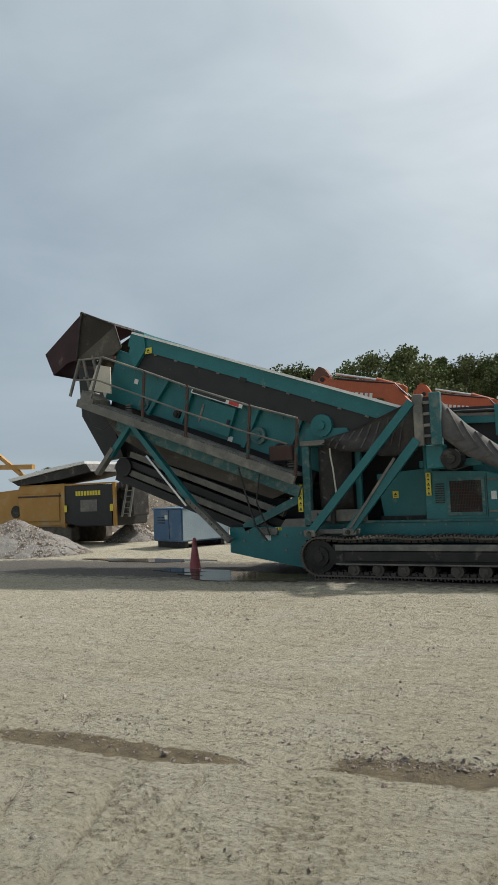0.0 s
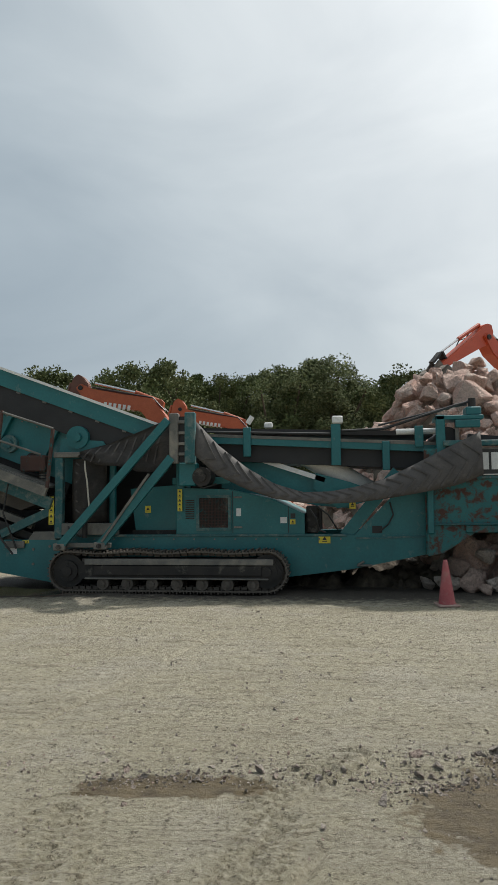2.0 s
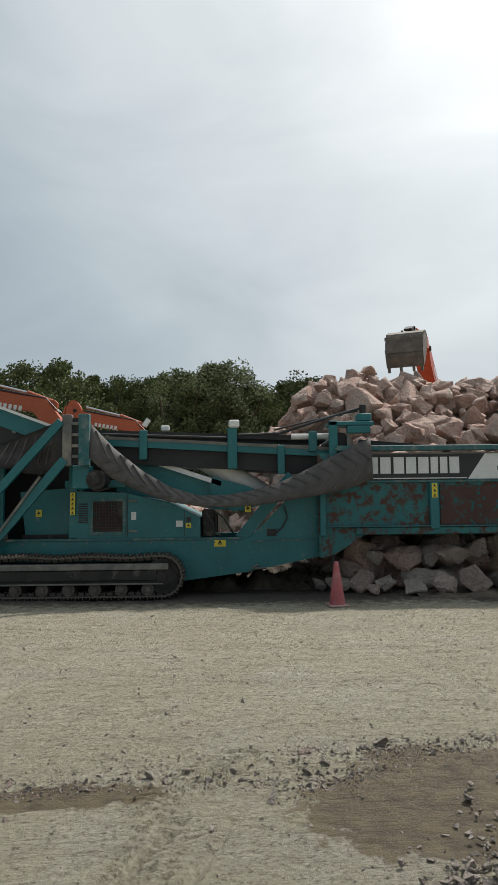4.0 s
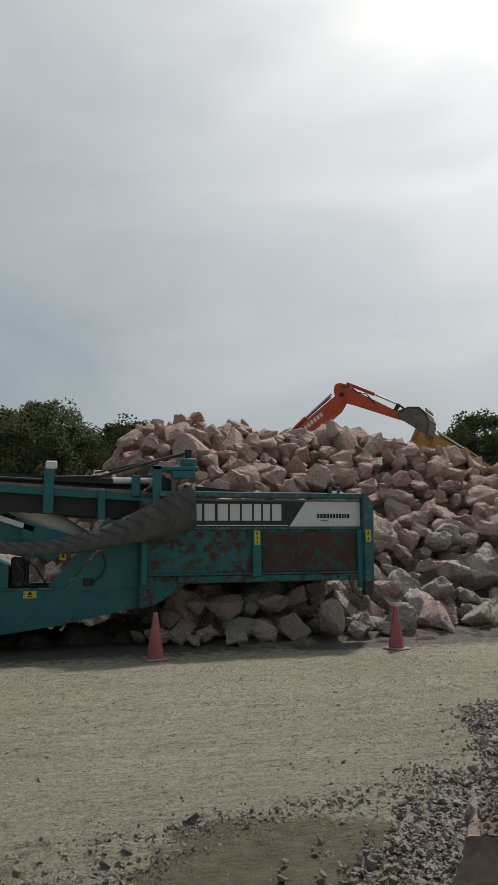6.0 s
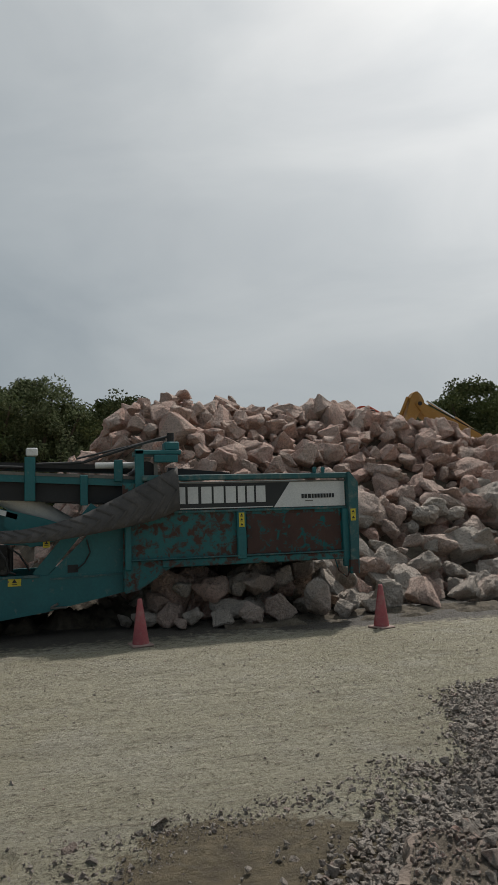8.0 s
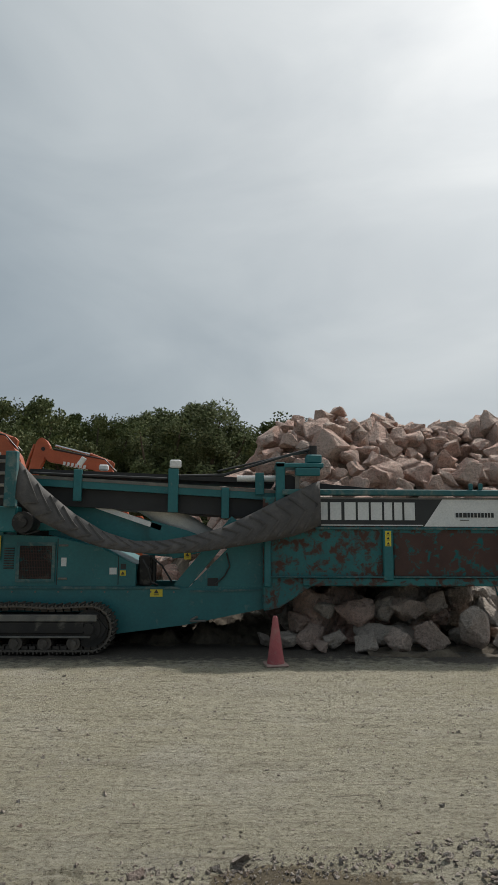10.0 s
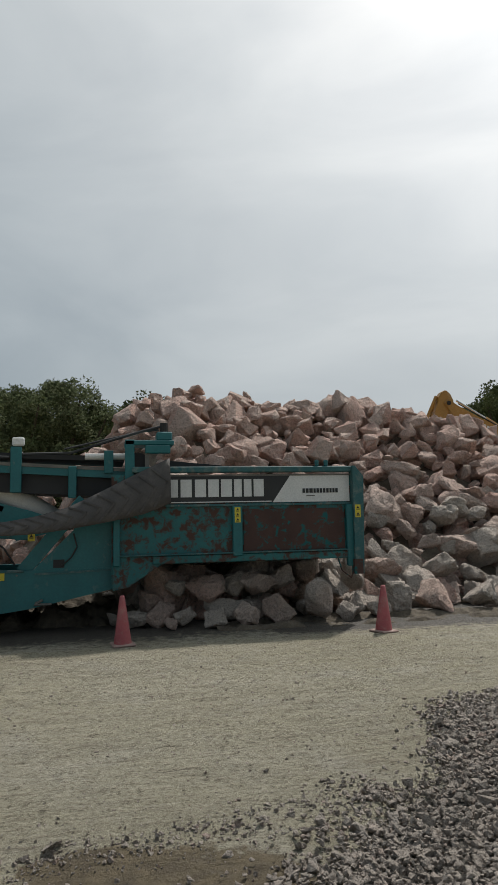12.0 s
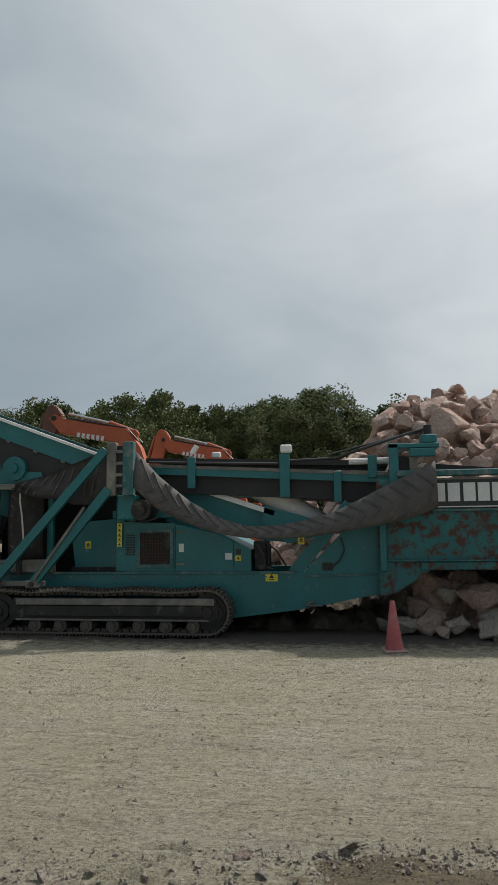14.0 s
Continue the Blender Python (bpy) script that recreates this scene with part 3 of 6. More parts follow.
def build_track(machine, y0, y1, name):
    xc0, xc1, r = -2.15, 1.17, 0.365
    frame_bm = B()
    slab(frame_bm, [(-1.95, 0.24), (1.35, 0.24), (1.42, 0.36), (1.25, 0.56), (-1.85, 0.56), (-2.0, 0.4)], y0 + 0.03, y1 - 0.03)
    box(frame_bm, -1.7, 1.1, y0 - 0.01, y0 + 0.06, 0.3, 0.46, 0.01)
    box(frame_bm, -1.9, 1.3, y0 - 0.005, y0 + 0.05, 0.5, 0.575, 0.01)
    fr = part("track_frame", frame_bm, STEEL_DARK, machine, "dark greasy track frame with dry mud")
    part("frame_top", box(B(), -1.85, 1.28, y0 - 0.02, y0 - 0.004, 0.47, 0.565, 0.006), STEEL_GREY, fr, "dried pale mud on the frame")
    part("step_bar", box(B(), -1.85, 1.2, y0 - 0.015, y0 + 0.03, 0.235, 0.262, 0.006), STEEL_GREY, fr)
    for x in np.linspace(-1.55, 0.95, 7):
        part("track_roller", rod(rod(B(), (x, y0 + 0.02, 0.16), (x, y1 - 0.02, 0.16), 0.1, 14), (x, y0 - 0.01, 0.16), (x, y0 + 0.03, 0.16), 0.05, 8), STEEL_WORN, fr)
    for x, nm in ((xc0, "drive_sprocket"), (xc1, "idler_wheel")):
        bm = rod(B(), (x, y0 + 0.06, r), (x, y1 - 0.06, r), 0.27, 20)
        rod(bm, (x, y0 + 0.01, r), (x, y0 + 0.08, r), 0.17, 16)
        rod(bm, (x, y0 - 0.03, r), (x, y0 + 0.02, r), 0.08, 10)
        for k in range(8):
            a = k * math.pi / 4
            rod(bm, (x + 0.13 * math.cos(a), y0, r + 0.13 * math.sin(a)), (x + 0.13 * math.cos(a), y0 + 0.03, r + 0.13 * math.sin(a)), 0.018, 6)
        part(nm, bm, STEEL_DARK, fr)
    # shoes
    shoe = B()
    box(shoe, -0.055, 0.055, y0, y1, -0.014, 0.014, 0.003)
    box(shoe, -0.05, -0.032, y0, y1, 0.014, 0.045)
    box(shoe, 0.012, 0.03, y0, y1, 0.014, 0.032)
    box(shoe, -0.045, 0.045, (y0 + y1) / 2 - 0.12, (y0 + y1) / 2 - 0.07, -0.06, -0.014)
    box(shoe, -0.045, 0.045, (y0 + y1) / 2 + 0.07, (y0 + y1) / 2 + 0.12, -0.06, -0.014)
    me = mesh_of("track_shoe", shoe, STEEL_WORN)
    belt = new(name)
    belt.parent = machine
    tagged(belt, "worn steel crawler chain of many shoes")
    flat, arc = xc1 - xc0, math.pi * (r - 0.05)
    total = 2 * flat + 2 * arc
    n = 76
    for k in range(n):
        s = (k + 0.3) * total / n
        if s < flat:
            sag = 0.028 * math.sin(math.pi * 3 * s / flat) ** 2
            x, z, a = xc0 + s, 2 * r - 0.05 - sag, 0.0
        elif s < flat + arc:
            t = (s - flat) / arc
            x, z, a = xc1 + (r - 0.05) * math.sin(math.pi * t), r + (r - 0.05) * math.cos(math.pi * t), math.pi * t
        elif s < 2 * flat + arc:
            x, z, a = xc1 - (s - flat - arc), 0.05, math.pi
        else:
            t = (s - 2 * flat - arc) / arc
            x, z, a = xc0 - (r - 0.05) * math.sin(math.pi * t), r - (r - 0.05) * math.cos(math.pi * t), math.pi + math.pi * t
        ob = new("track_shoe", me)
        ob.matrix_world = pose(x, 0, z, 0, math.degrees(a), 0)
        ob.parent = belt


def decal(parent, x0, x1, z0, z1, y, material, name="sticker", label="", rotz=0):
    return part(name, box(B(), x0, x1, y - 0.006, y, z0, z1), material, parent, label)


def warning(parent, x0, x1, z0, z1, y):
    d = decal(parent, x0, x1, z0, z1, y, YELLOW_DECAL, "warning_sticker", "yellow warning sticker")
    w, h = x1 - x0, z1 - z0
    n = max(1, int(round(h / w))) if h > w else 1
    m = max(1, int(round(w / h))) if w > h else 1
    for i in range(n):
        for j in range(m):
            cx, cz, s = x0 + (j + 0.5) * w / m, z0 + (i + 0.55) * h / n, min(w / m, h / n) * 0.3
            part("symbol", slab(B(), [(cx - s, cz - s * 0.6), (cx + s, cz - s * 0.6), (cx, cz + s)], y - 0.009, y - 0.006), DECAL_B, d)
            part("symbol", box(B(), cx - s, cx + s, y - 0.009, y - 0.006, cz - s * 1.3, cz - s * 1.0), DECAL_B, d)


def bolt_parts(parent, pts, y, r=0.014, name="bolt"):
    me = mesh_of(name, rod(B(), (0, 0, 0), (0, -0.015, 0), r, 6), STEEL_GREY)
    for x, z in pts:
        ob = new(name, me)
        ob.matrix_basis = pose(x, y, z)
        ob.parent = parent


def build_machine():
    m = thing("screening_machine", "teal tracked mobile screening machine, dusty and partly rusted", "screening machine")
    # chassis
    bm = slab(B(), [(-3.97, 0.44), (-2.6, 0.2), (1.5, 0.24), (2.52, 0.37), (3.76, 0.62), (3.76, 0.93), (-2.4, 0.9), (-2.42, 0.82), (-3.97, 0.82)], 12.42, 12.5)
    part("chassis_side", bm, TEAL, m)
    bm = slab(B(), [(-3.97, 0.44), (-2.6, 0.2), (1.5, 0.24), (2.52, 0.37), (3.76, 0.62), (3.76, 0.93), (-3.97, 0.82)], 14.5, 14.58)
    part("chassis_side", bm, TEAL, m)
    bm = box(B(), -3.9, 3.7, 12.5, 14.5, 0.62, 0.68)
    for x in (-3.9, -2.2, -0.6, 1.0, 2.4):
        box(bm, x, x + 0.12, 12.5, 14.5, 0.4, 0.86)
    part("cross_member", bm, STEEL_DARK, m)
    lip = box(B(), -2.4, 2.45, 12.395, 12.43, 0.9, 0.94, 0.006)
    part("deck_edge", lip, TEAL_DUSTY, m)
    bolt_parts(m, [(x, 0.86) for x in np.arange(-2.2, 2.4, 0.35)], 12.42)
    # tail of the chassis
    nose = part("chassis_tail", slab(B(), [(-4.05, 0.4), (-3.5, 0.3), (-2.45, 0.12), (-2.4, 0.86), (-4.05, 0.86)], 12.3, 12.42), TEAL, m)
    bolt_parts(nose, [(-3.75, 0.62), (-3.65, 0.78), (-2.9, 0.7), (-2.9, 0.45), (-2.6, 0.75)], 12.3, 0.025, "pin")
    decal(nose, -3.32, -3.2, 0.62, 0.72, 12.3, DECAL_W)
    warning(nose, -3.1, -2.98, 0.8, 0.85, 12.3)
    part("hinge_plate", box(B(), -3.4, -3.05, 12.24, 12.3, 0.72, 0.84, 0.01), STEEL_GREY, nose)
    part("brace", beam(B(), (-3.75, 12.35, 0.85), (-2.55, 12.35, 1.38), 0.1, 0.14), TEAL_DUSTY, m)
    part("brace_gusset", slab(B(), [(-3.0, 0.86), (-2.5, 0.86), (-2.5, 1.0), (-2.9, 1.0)], 12.3, 12.36), STEEL_GREY, m)
    build_track(m, 11.98, 12.4, "track_chain")
    build_track(m, 14.55, 14.97, "track_chain")

    # engine housing
    eng = part("engine_housing", slab(B(), [(-0.29, 0.94), (-0.29, 1.72), (0.5, 1.69), (1.22, 1.52), (1.76, 1.27), (1.76, 0.94)], 12.44, 14.3), TEAL, m)
    part("grille_frame", slab_frame(-0.06, 0.53, 1.0, 1.6, 0.05, 12.41, 12.44), TEAL_DUSTY, eng)
    part("radiator", box(B(), -0.01, 0.48, 12.425, 12.438, 1.05, 1.55), STEEL_DARK, eng, "dusty brown radiator core")
    g = B()
    for x in np.linspace(0.0, 0.47, 20):
        rod(g, (x, 12.418, 1.05), (x, 12.418, 1.55), 0.004, 4)
    for z in np.linspace(1.07, 1.53, 10):
        rod(g, (-0.01, 12.415, z), (0.48, 12.415, z), 0.004, 4)
    part("grille_mesh", g, RUST, eng)
    for z in np.linspace(1.2, 1.5, 9):
        part("vent_slat", box(B(), -0.25, -0.1, 12.42, 12.44, z, z + 0.018), STEEL_DARK, eng)
    part("door_seam", box(B(), 0.555, 0.565, 12.434, 12.444, 0.96, 1.66), BLACK, eng)
    part("door_seam", box(B(), 1.49, 1.5, 12.434, 12.444, 0.96, 1.4), BLACK, eng)
    for z in (1.04, 1.54):
        part("hinge", box(B(), 0.58, 0.72, 12.42, 12.44, z, z + 0.03, 0.005), STEEL_GREY, eng)
    decal(eng, 0.62, 0.7, 1.24, 1.37, 12.44, DECAL_W)
    decal(eng, 1.36, 1.47, 1.12, 1.22, 12.44, DECAL_W)
    warning(eng, 1.52, 1.61, 1.1, 1.18, 12.44)
    decal(eng, 1.53, 1.61, 1.2, 1.28, 12.44, DECAL_B)
    warning(m, -0.38, -0.3, 1.33, 1.7, 12.4)
    warning(m, 1.99, 2.18, 0.79, 0.92, 12.415)
    warning(m, -2.62, -2.53, 1.12, 1.6, 12.28)
    # pumps behind the housing
    bm = B()
    box(bm, 1.78, 1.98, 12.6, 13.1, 0.94, 1.4, 0.02)
    rod(bm, (1.9, 12.55, 1.15), (1.9, 12.75, 1.15), 0.09, 12)
    rod(bm, (2.0, 12.7, 1.0), (2.0, 12.7, 1.35), 0.05, 10)
    part("hydraulic_pump", bm, STEEL_DARK, m)
    part("hose", hose(B(), [(1.85, 12.5, 1.35), (1.95, 12.45, 1.2), (2.0, 12.46, 1.0), (2.1, 12.5, 0.96)], 0.016), GREY_LINE, m)
    part("hose", hose(B(), [(1.95, 12.6, 1.4), (2.15, 12.55, 1.25), (2.3, 12.6, 1.0)], 0.014), GREY_LINE, m)

    # chute wall and front section between housing and feeder
    part("front_brace", beam(B(), (2.42, 12.5, 0.9), (3.3, 12.5, 1.95), 0.08, 0.2), TEAL, m)
    fs = part("front_section", slab(B(), [(2.55, 0.9), (3.15, 1.5), (3.2, 1.95), (3.8, 1.95), (3.8, 0.66), (2.6, 0.42)], 12.43, 12.5), TEAL, m)
    part("front_section_edge", beam(B(), (2.6, 12.41, 0.87), (3.76, 12.41, 0.9), 0.02, 0.03), TEAL_DUSTY, fs)
    part("access_hole", box(B(), 2.86, 3.02, 12.425, 12.44, 0.95, 1.07), BLACK, fs)
    warning(fs, 2.5, 2.6, 1.35, 1.48, 12.38)
    part("hose", hose(B(), [(3.15, 12.4, 1.45), (3.2, 12.38, 1.25), (3.12, 12.38, 1.1), (2.98, 12.4, 0.98)], 0.012), GREY_LINE, fs)
    part("lug", rod(box(B(), 2.6, 2.85, 12.34, 12.42, 0.42, 0.45, 0.01), (2.62, 12.36, 0.45), (2.72, 12.36, 0.5), 0.02, 6), STEEL_GREY, fs)
    part("underside_chute", slab(B(), [(0.3, 2.42), (2.15, 1.88), (2.75, 1.66), (2.5, 1.35), (1.95, 1.4), (0.3, 1.72)], 12.85, 12.92), TEAL, m)
    part("dark_duct", box(B(), -0.25, 0.85, 13.0, 13.1, 1.7, 2.35), STEEL_DARK, m)
    part("chute_edge", beam(B(), (0.7, 12.8, 2.3), (2.1, 12.8, 1.83), 0.1, 0.08), WHITE, m, "worn white edge strip")
    db = rod(B(), (1.55, 13.05, 2.42), (2.85, 13.05, 1.62), 0.2, 24)
    rod(db, (1.48, 13.05, 2.46), (1.56, 13.05, 2.41), 0.1, 12)
    part("dust_belt", db, DUSTY_BELT, m, "conveyor belt covered with pale dust", True)
    part("chute_plate", slab(B(), [(1.95, 1.95), (2.5, 1.8), (3.2, 1.55), (2.3, 1.35), (1.9, 1.7)], 12.75, 12.8), TEAL, m)

    # feed conveyor
    con = part("conveyor_beam", beam(B(), (-0.1, 12.62, 2.575), (4.05, 12.62, 2.335), 0.1, 0.15), TEAL, m)
    part("beam_edge", beam(B(), (-0.1, 12.575, 2.635), (4.05, 12.575, 2.395), 0.04, 0.05), STEEL_GREY, con)
    part("conveyor_beam", beam(B(), (-0.1, 13.9, 2.575), (4.05, 13.9, 2.335), 0.1, 0.15), TEAL, m)
    # return belt made 0.3 m deep, its black includes the shade beneath it
    part("return_belt_and_shade", beam(B(), (-0.1, 13.25, 2.36), (4.0, 13.25, 2.13), 1.15, 0.3), BLACK, m, "black conveyor belt")
    part("carry_belt", beam(B(), (0.1, 13.25, 2.74), (3.9, 13.25, 2.56), 1.1, 0.04), BLACK, m, "black conveyor belt")
    part("skirt_rubber", beam(B(), (0.0, 12.68, 2.72), (3.3, 12.68, 2.60), 0.03, 0.08), BLACK, m)
    for x, z0, z1, w in ((0.8, 2.24, 2.74, 0.13), (2.3, 2.07, 2.76, 0.16), (3.12, 1.98, 2.46, 0.12), (3.66, 2.35, 2.7, 0.14)):
        br = part("idler_bracket", box(B(), x - w / 2, x + w / 2, 12.52, 12.58, z0, z1, 0.008), TEAL, m)
        part("idler_roller", rod(B(), (x, 12.6, z1 - 0.06), (x, 13.8, z1 - 0.06), 0.045, 10), STEEL_GREY, br)
    part("roller_cap", rod(B(), (0.82, 12.5, 2.8), (0.9, 12.5, 2.92), 0.045, 10), WHITE, m)
    part("roller_cap", box(B(), 2.24, 2.42, 12.5, 12.58, 2.77, 2.9, 0.02), WHITE, m)
    part("roller_cap", box(B(), 1.05, 1.2, 12.9, 13.0, 2.76, 2.86, 0.02), WHITE, m)
    part("control_pipe", rod(B(), (3.3, 12.7, 2.62), (3.95, 12.7, 2.62), 0.05, 10), WHITE, m)
    # head frame over the feeder
    head = part("head_frame", box(B(), 3.9, 4.04, 12.25, 12.35, 1.9, 2.84, 0.01), TEAL, m)
    part("head_plate", box(B(), 3.9, 4.64, 12.25, 12.75, 2.76, 2.83, 0.01), TEAL, head)
    part("head_box", box(box(B(), 4.2, 4.58, 12.22, 12.34, 2.63, 2.75, 0.01), 4.38, 4.62, 12.3, 12.6, 2.83, 2.97, 0.02), TEAL, head)
    part("head_motor", rod(B(), (4.5, 12.45, 2.97), (4.5, 12.45, 3.12), 0.06, 10), STEEL_DARK, head)
    part("head_post", box(B(), 4.2, 4.26, 12.28, 12.34, 2.3, 2.75), STEEL_GREY, head)
    part("head_roller", rod(B(), (4.1, 12.4, 2.5), (4.1, 13.9, 2.5), 0.16, 16), BLACK, head)
    part("hose", hose(B(), [(2.4, 12.5, 2.64), (3.1, 12.5, 2.66), (3.7, 12.45, 2.85), (4.2, 12.45, 3.0), (4.5, 12.45, 3.08)], 0.022), GREY_LINE, m)
    part("hose", hose(B(), [(3.0, 12.52, 2.72), (3.6, 12.5, 2.86), (4.15, 12.5, 2.99), (4.42, 12.45, 3.02)], 0.016), GREY_LINE, m)
    part("hose", hose(B(), [(0.1, 12.55, 2.68), (1.4, 12.55, 2.63), (2.2, 12.54, 2.6)], 0.02), GREY_LINE, m)

    # slack belt of the folded side conveyor
    tx = np.array([-0.02, 0.37, 0.84, 1.30, 1.75, 2.19, 2.63, 3.07, 3.50, 3.93, 4.20, 4.56])
    tz = np.array([2.84, 2.42, 2.04, 1.77, 1.63, 1.635, 1.71, 1.83, 2.03, 2.25, 2.38, 2.55])
    bz = np.array([2.27, 1.92, 1.69, 1.53, 1.455, 1.44, 1.455, 1.51, 1.58, 1.66, 1.72, 1.87])
    bm = B()
    front, back = [], []
    for x in np.linspace(-0.02, 4.56, 47):
        zt, zb = np.interp(x, tx, tz), np.interp(x, tx, bz)
        row_f, row_b = [], []
        for k in range(6):
            f = k / 5
            z = zb + (zt - zb) * f
            y = 12.0 + 0.16 * f - 0.05 * math.sin(math.pi * f) + 0.004 * math.sin(x * 5 + k)
            row_f.append(bm.verts.new((x, y, z)))
            row_b.append(bm.verts.new((x, y + 0.018, z)))
        front.append(row_f)
        back.append(row_b)
    for i in range(46):
        for k in range(5):
            bm.faces.new((front[i][k], front[i + 1][k], front[i + 1][k + 1], front[i][k + 1]))
            bm.faces.new((back[i][k], back[i][k + 1], back[i + 1][k + 1], back[i + 1][k]))
        bm.faces.new((front[i][0], back[i][0], back[i + 1][0], front[i + 1][0]))
        bm.faces.new((front[i][5], front[i + 1][5], back[i + 1][5], back[i][5]))
    for r in (0, 46):
        for k in range(5):
            bm.faces.new((front[r][k], front[r][k + 1], back[r][k + 1], back[r][k]))
    belt = part("slack_belt", bm, RUBBER, m, "sagging dusty grey rubber belt with chevron ribs", True)
    # chevron ribs moulded on the belt
    def on_belt(x, f):
        zt, zb = np.interp(x, tx, tz), np.interp(x, tx, bz)
        return (x, 12.0 + 0.16 * f - 0.05 * math.sin(math.pi * f) - 0.004, zb + (zt - zb) * f)
    for x in np.arange(0.1, 4.45, 0.2):
        bm = B()
        for fa, fb in ((0.06, 0.48), (0.94, 0.48)):
            pts = [on_belt(min(4.54, x + 0.24 - 0.24 * abs(f - 0.48) / 0.44), f) for f in np.linspace(fa, fb, 4)]
            for a, b in zip(pts[:-1], pts[1:]):
                beam(bm, a, b, 0.028, 0.026, (0, 1, 0))
        part("chevron_rib", bm, RUBBER, belt)

    # drape of the belt towards the tail, and the hanging fold
    bm = B()
    rows = []
    for i, x in enumerate(np.linspace(-2.05, -0.4, 23)):
        f = i / 22
        zt = np.interp(x, (-2.05, -1.2, -0.75, -0.4), (2.36, 2.64, 2.8, 2.92)) - 0.03 * math.sin(math.pi * f)
        zb = np.interp(x, (-2.05, -1.6, -1.0, -0.4), (2.28, 2.14, 1.98, 2.08)) - 0.04 * math.sin(f * 9)
        rows.append([bm.verts.new((x, 12.1 + 0.16 * g + 0.04 * math.sin(5 * g + 9 * f) + 0.025 * math.sin(17 * f + 3 * g), zb + (zt - zb) * g)) for g in np.linspace(0, 1, 8)])
    for a, b in zip(rows[:-1], rows[1:]):
        for k in range(7):
            bm.faces.new((a[k], b[k], b[k + 1], a[k + 1]))
    bmesh.ops.solidify(bm, geom=bm.faces[:], thickness=0.015)
    drape = part("draped_belt", bm, RUBBER, m, "creased grey rubber belt draped over the frame", True)
    for k in range(9):
        f = 0.12 + 0.095 * k
        x = -2.05 + 1.65 * f
        zt = np.interp(x, (-2.05, -1.2, -0.75, -0.4), (2.36, 2.64, 2.8, 2.92)) - 0.03 * math.sin(math.pi * f)
        zb = np.interp(x, (-2.05, -1.6, -1.0, -0.4), (2.28, 2.14, 1.98, 2.08)) - 0.04 * math.sin(f * 9)
        rb = B()
        for g0, g1 in ((0.15, 0.5), (0.55, 0.9)):
            ends = [(x - 0.16 + 0.2 * g, 12.095 + 0.16 * g + 0.04 * math.sin(5 * g + 9 * f) + 0.025 * math.sin(17 * f + 3 * g), zb + (zt - zb) * g) for g in (g0, g1)]
            beam(rb, ends[0], ends[1], 0.022, 0.016, (0, 1, 0))
        part("chevron_rib", rb, RUBBER, drape)
    bm = B()
    rows = []
    for i in range(11):
        f = i / 10
        rows.append([bm.verts.new((-2.25 + 0.62 * f, 12.42 - 0.16 * math.sin(math.pi * f) - 0.03 * math.sin(3 * g), 1.16 + 1.08 * g)) for g in np.linspace(0, 1, 8)])
    for a, b in zip(rows[:-1], rows[1:]):
        for k in range(7):
            bm.faces.new((a[k], b[k], b[k + 1], a[k + 1]))
    bmesh.ops.solidify(bm, geom=bm.faces[:], thickness=0.02)
    roll = part("belt_fold", bm, RUBBER, m, "hanging fold of rubber belt with ribs", True)
    for z in np.arange(1.25, 2.1, 0.16):
        rb = B()
        beam(rb, (-2.15, 12.31, z + 0.12), (-1.95, 12.255, z), 0.02, 0.015, (0, 1, 0))
        beam(rb, (-1.95, 12.255, z), (-1.74, 12.31, z + 0.12), 0.02, 0.015, (0, 1, 0))
        part("chevron_rib", rb, RUBBER, roll)
    part("strap", hose(B(), [(-1.95, 12.2, 2.2), (-1.93, 12.17, 2.05), (-1.9, 12.18, 1.85), (-1.86, 12.2, 1.35)], 0.014), CREAM, m)

    # folded end of the side conveyor and its struts
    post = part("folded_frame", box(B(), -0.42, -0.27, 11.98, 12.12, 2.12, 2.95, 0.012), STEEL_GREY, m, "dusty upright end of the folded side conveyor")
    part("upright_plate", box(B(), -0.16, 0.01, 11.98, 12.12, 2.12, 2.96, 0.012), TEAL_DUSTY, post)
    part("upright_core", box(B(), -0.27, -0.16, 12.05, 12.12, 2.15, 2.9), BLACK, post)
    for z in (2.25, 2.42, 2.6, 2.78):
        part("rung", box(B(), -0.27, -0.16, 12.0, 12.05, z, z + 0.05, 0.005), STEEL_GREY, post)
    part("upright_foot", box(B(), -0.3, 0.0, 12.12, 12.4, 1.75, 2.14, 0.02), TEAL, post)
    part("end_drum", rod(rod(B(), (0.1, 12.1, 1.9), (0.1, 12.5, 1.9), 0.16, 14), (0.1, 12.06, 1.9), (0.1, 12.1, 1.9), 0.08, 10), STEEL_DARK, post)
    for (x0, z0), (x1, z1), w in (((-0.44, 2.84), (-2.3, 0.76), 0.13), ((-0.38, 2.22), (-1.6, 0.78), 0.14)):
        st = part("strut", beam(B(), (x0, 12.0, z0), (x1, 12.0, z1), 0.08, w), TEAL, m)
        part("strut_foot", box(B(), x1 - 0.1, x1 + 0.1, 11.95, 12.12, z1 - 0.06, z1 + 0.06, 0.015), STEEL_GREY, st)
        part("strut_pin", rod(B(), (x1, 11.92, z1), (x1, 12.15, z1), 0.04, 8), STEEL_DARK, st)
    part("lock_bar", beam(B(), (-0.75, 11.94, 1.95), (-1.55, 11.94, 0.85), 0.03, 0.04), STEEL_GREY, m)
    part("foot_rail", box(B(), -2.35, -1.45, 12.08, 12.16, 0.74, 0.82, 0.01), STEEL_GREY, m)

    # support frame at the middle
    part("mid_post", box(B(), -2.52, -2.38, 12.28, 12.4, 0.88, 2.3, 0.01), TEAL_DUSTY, m)
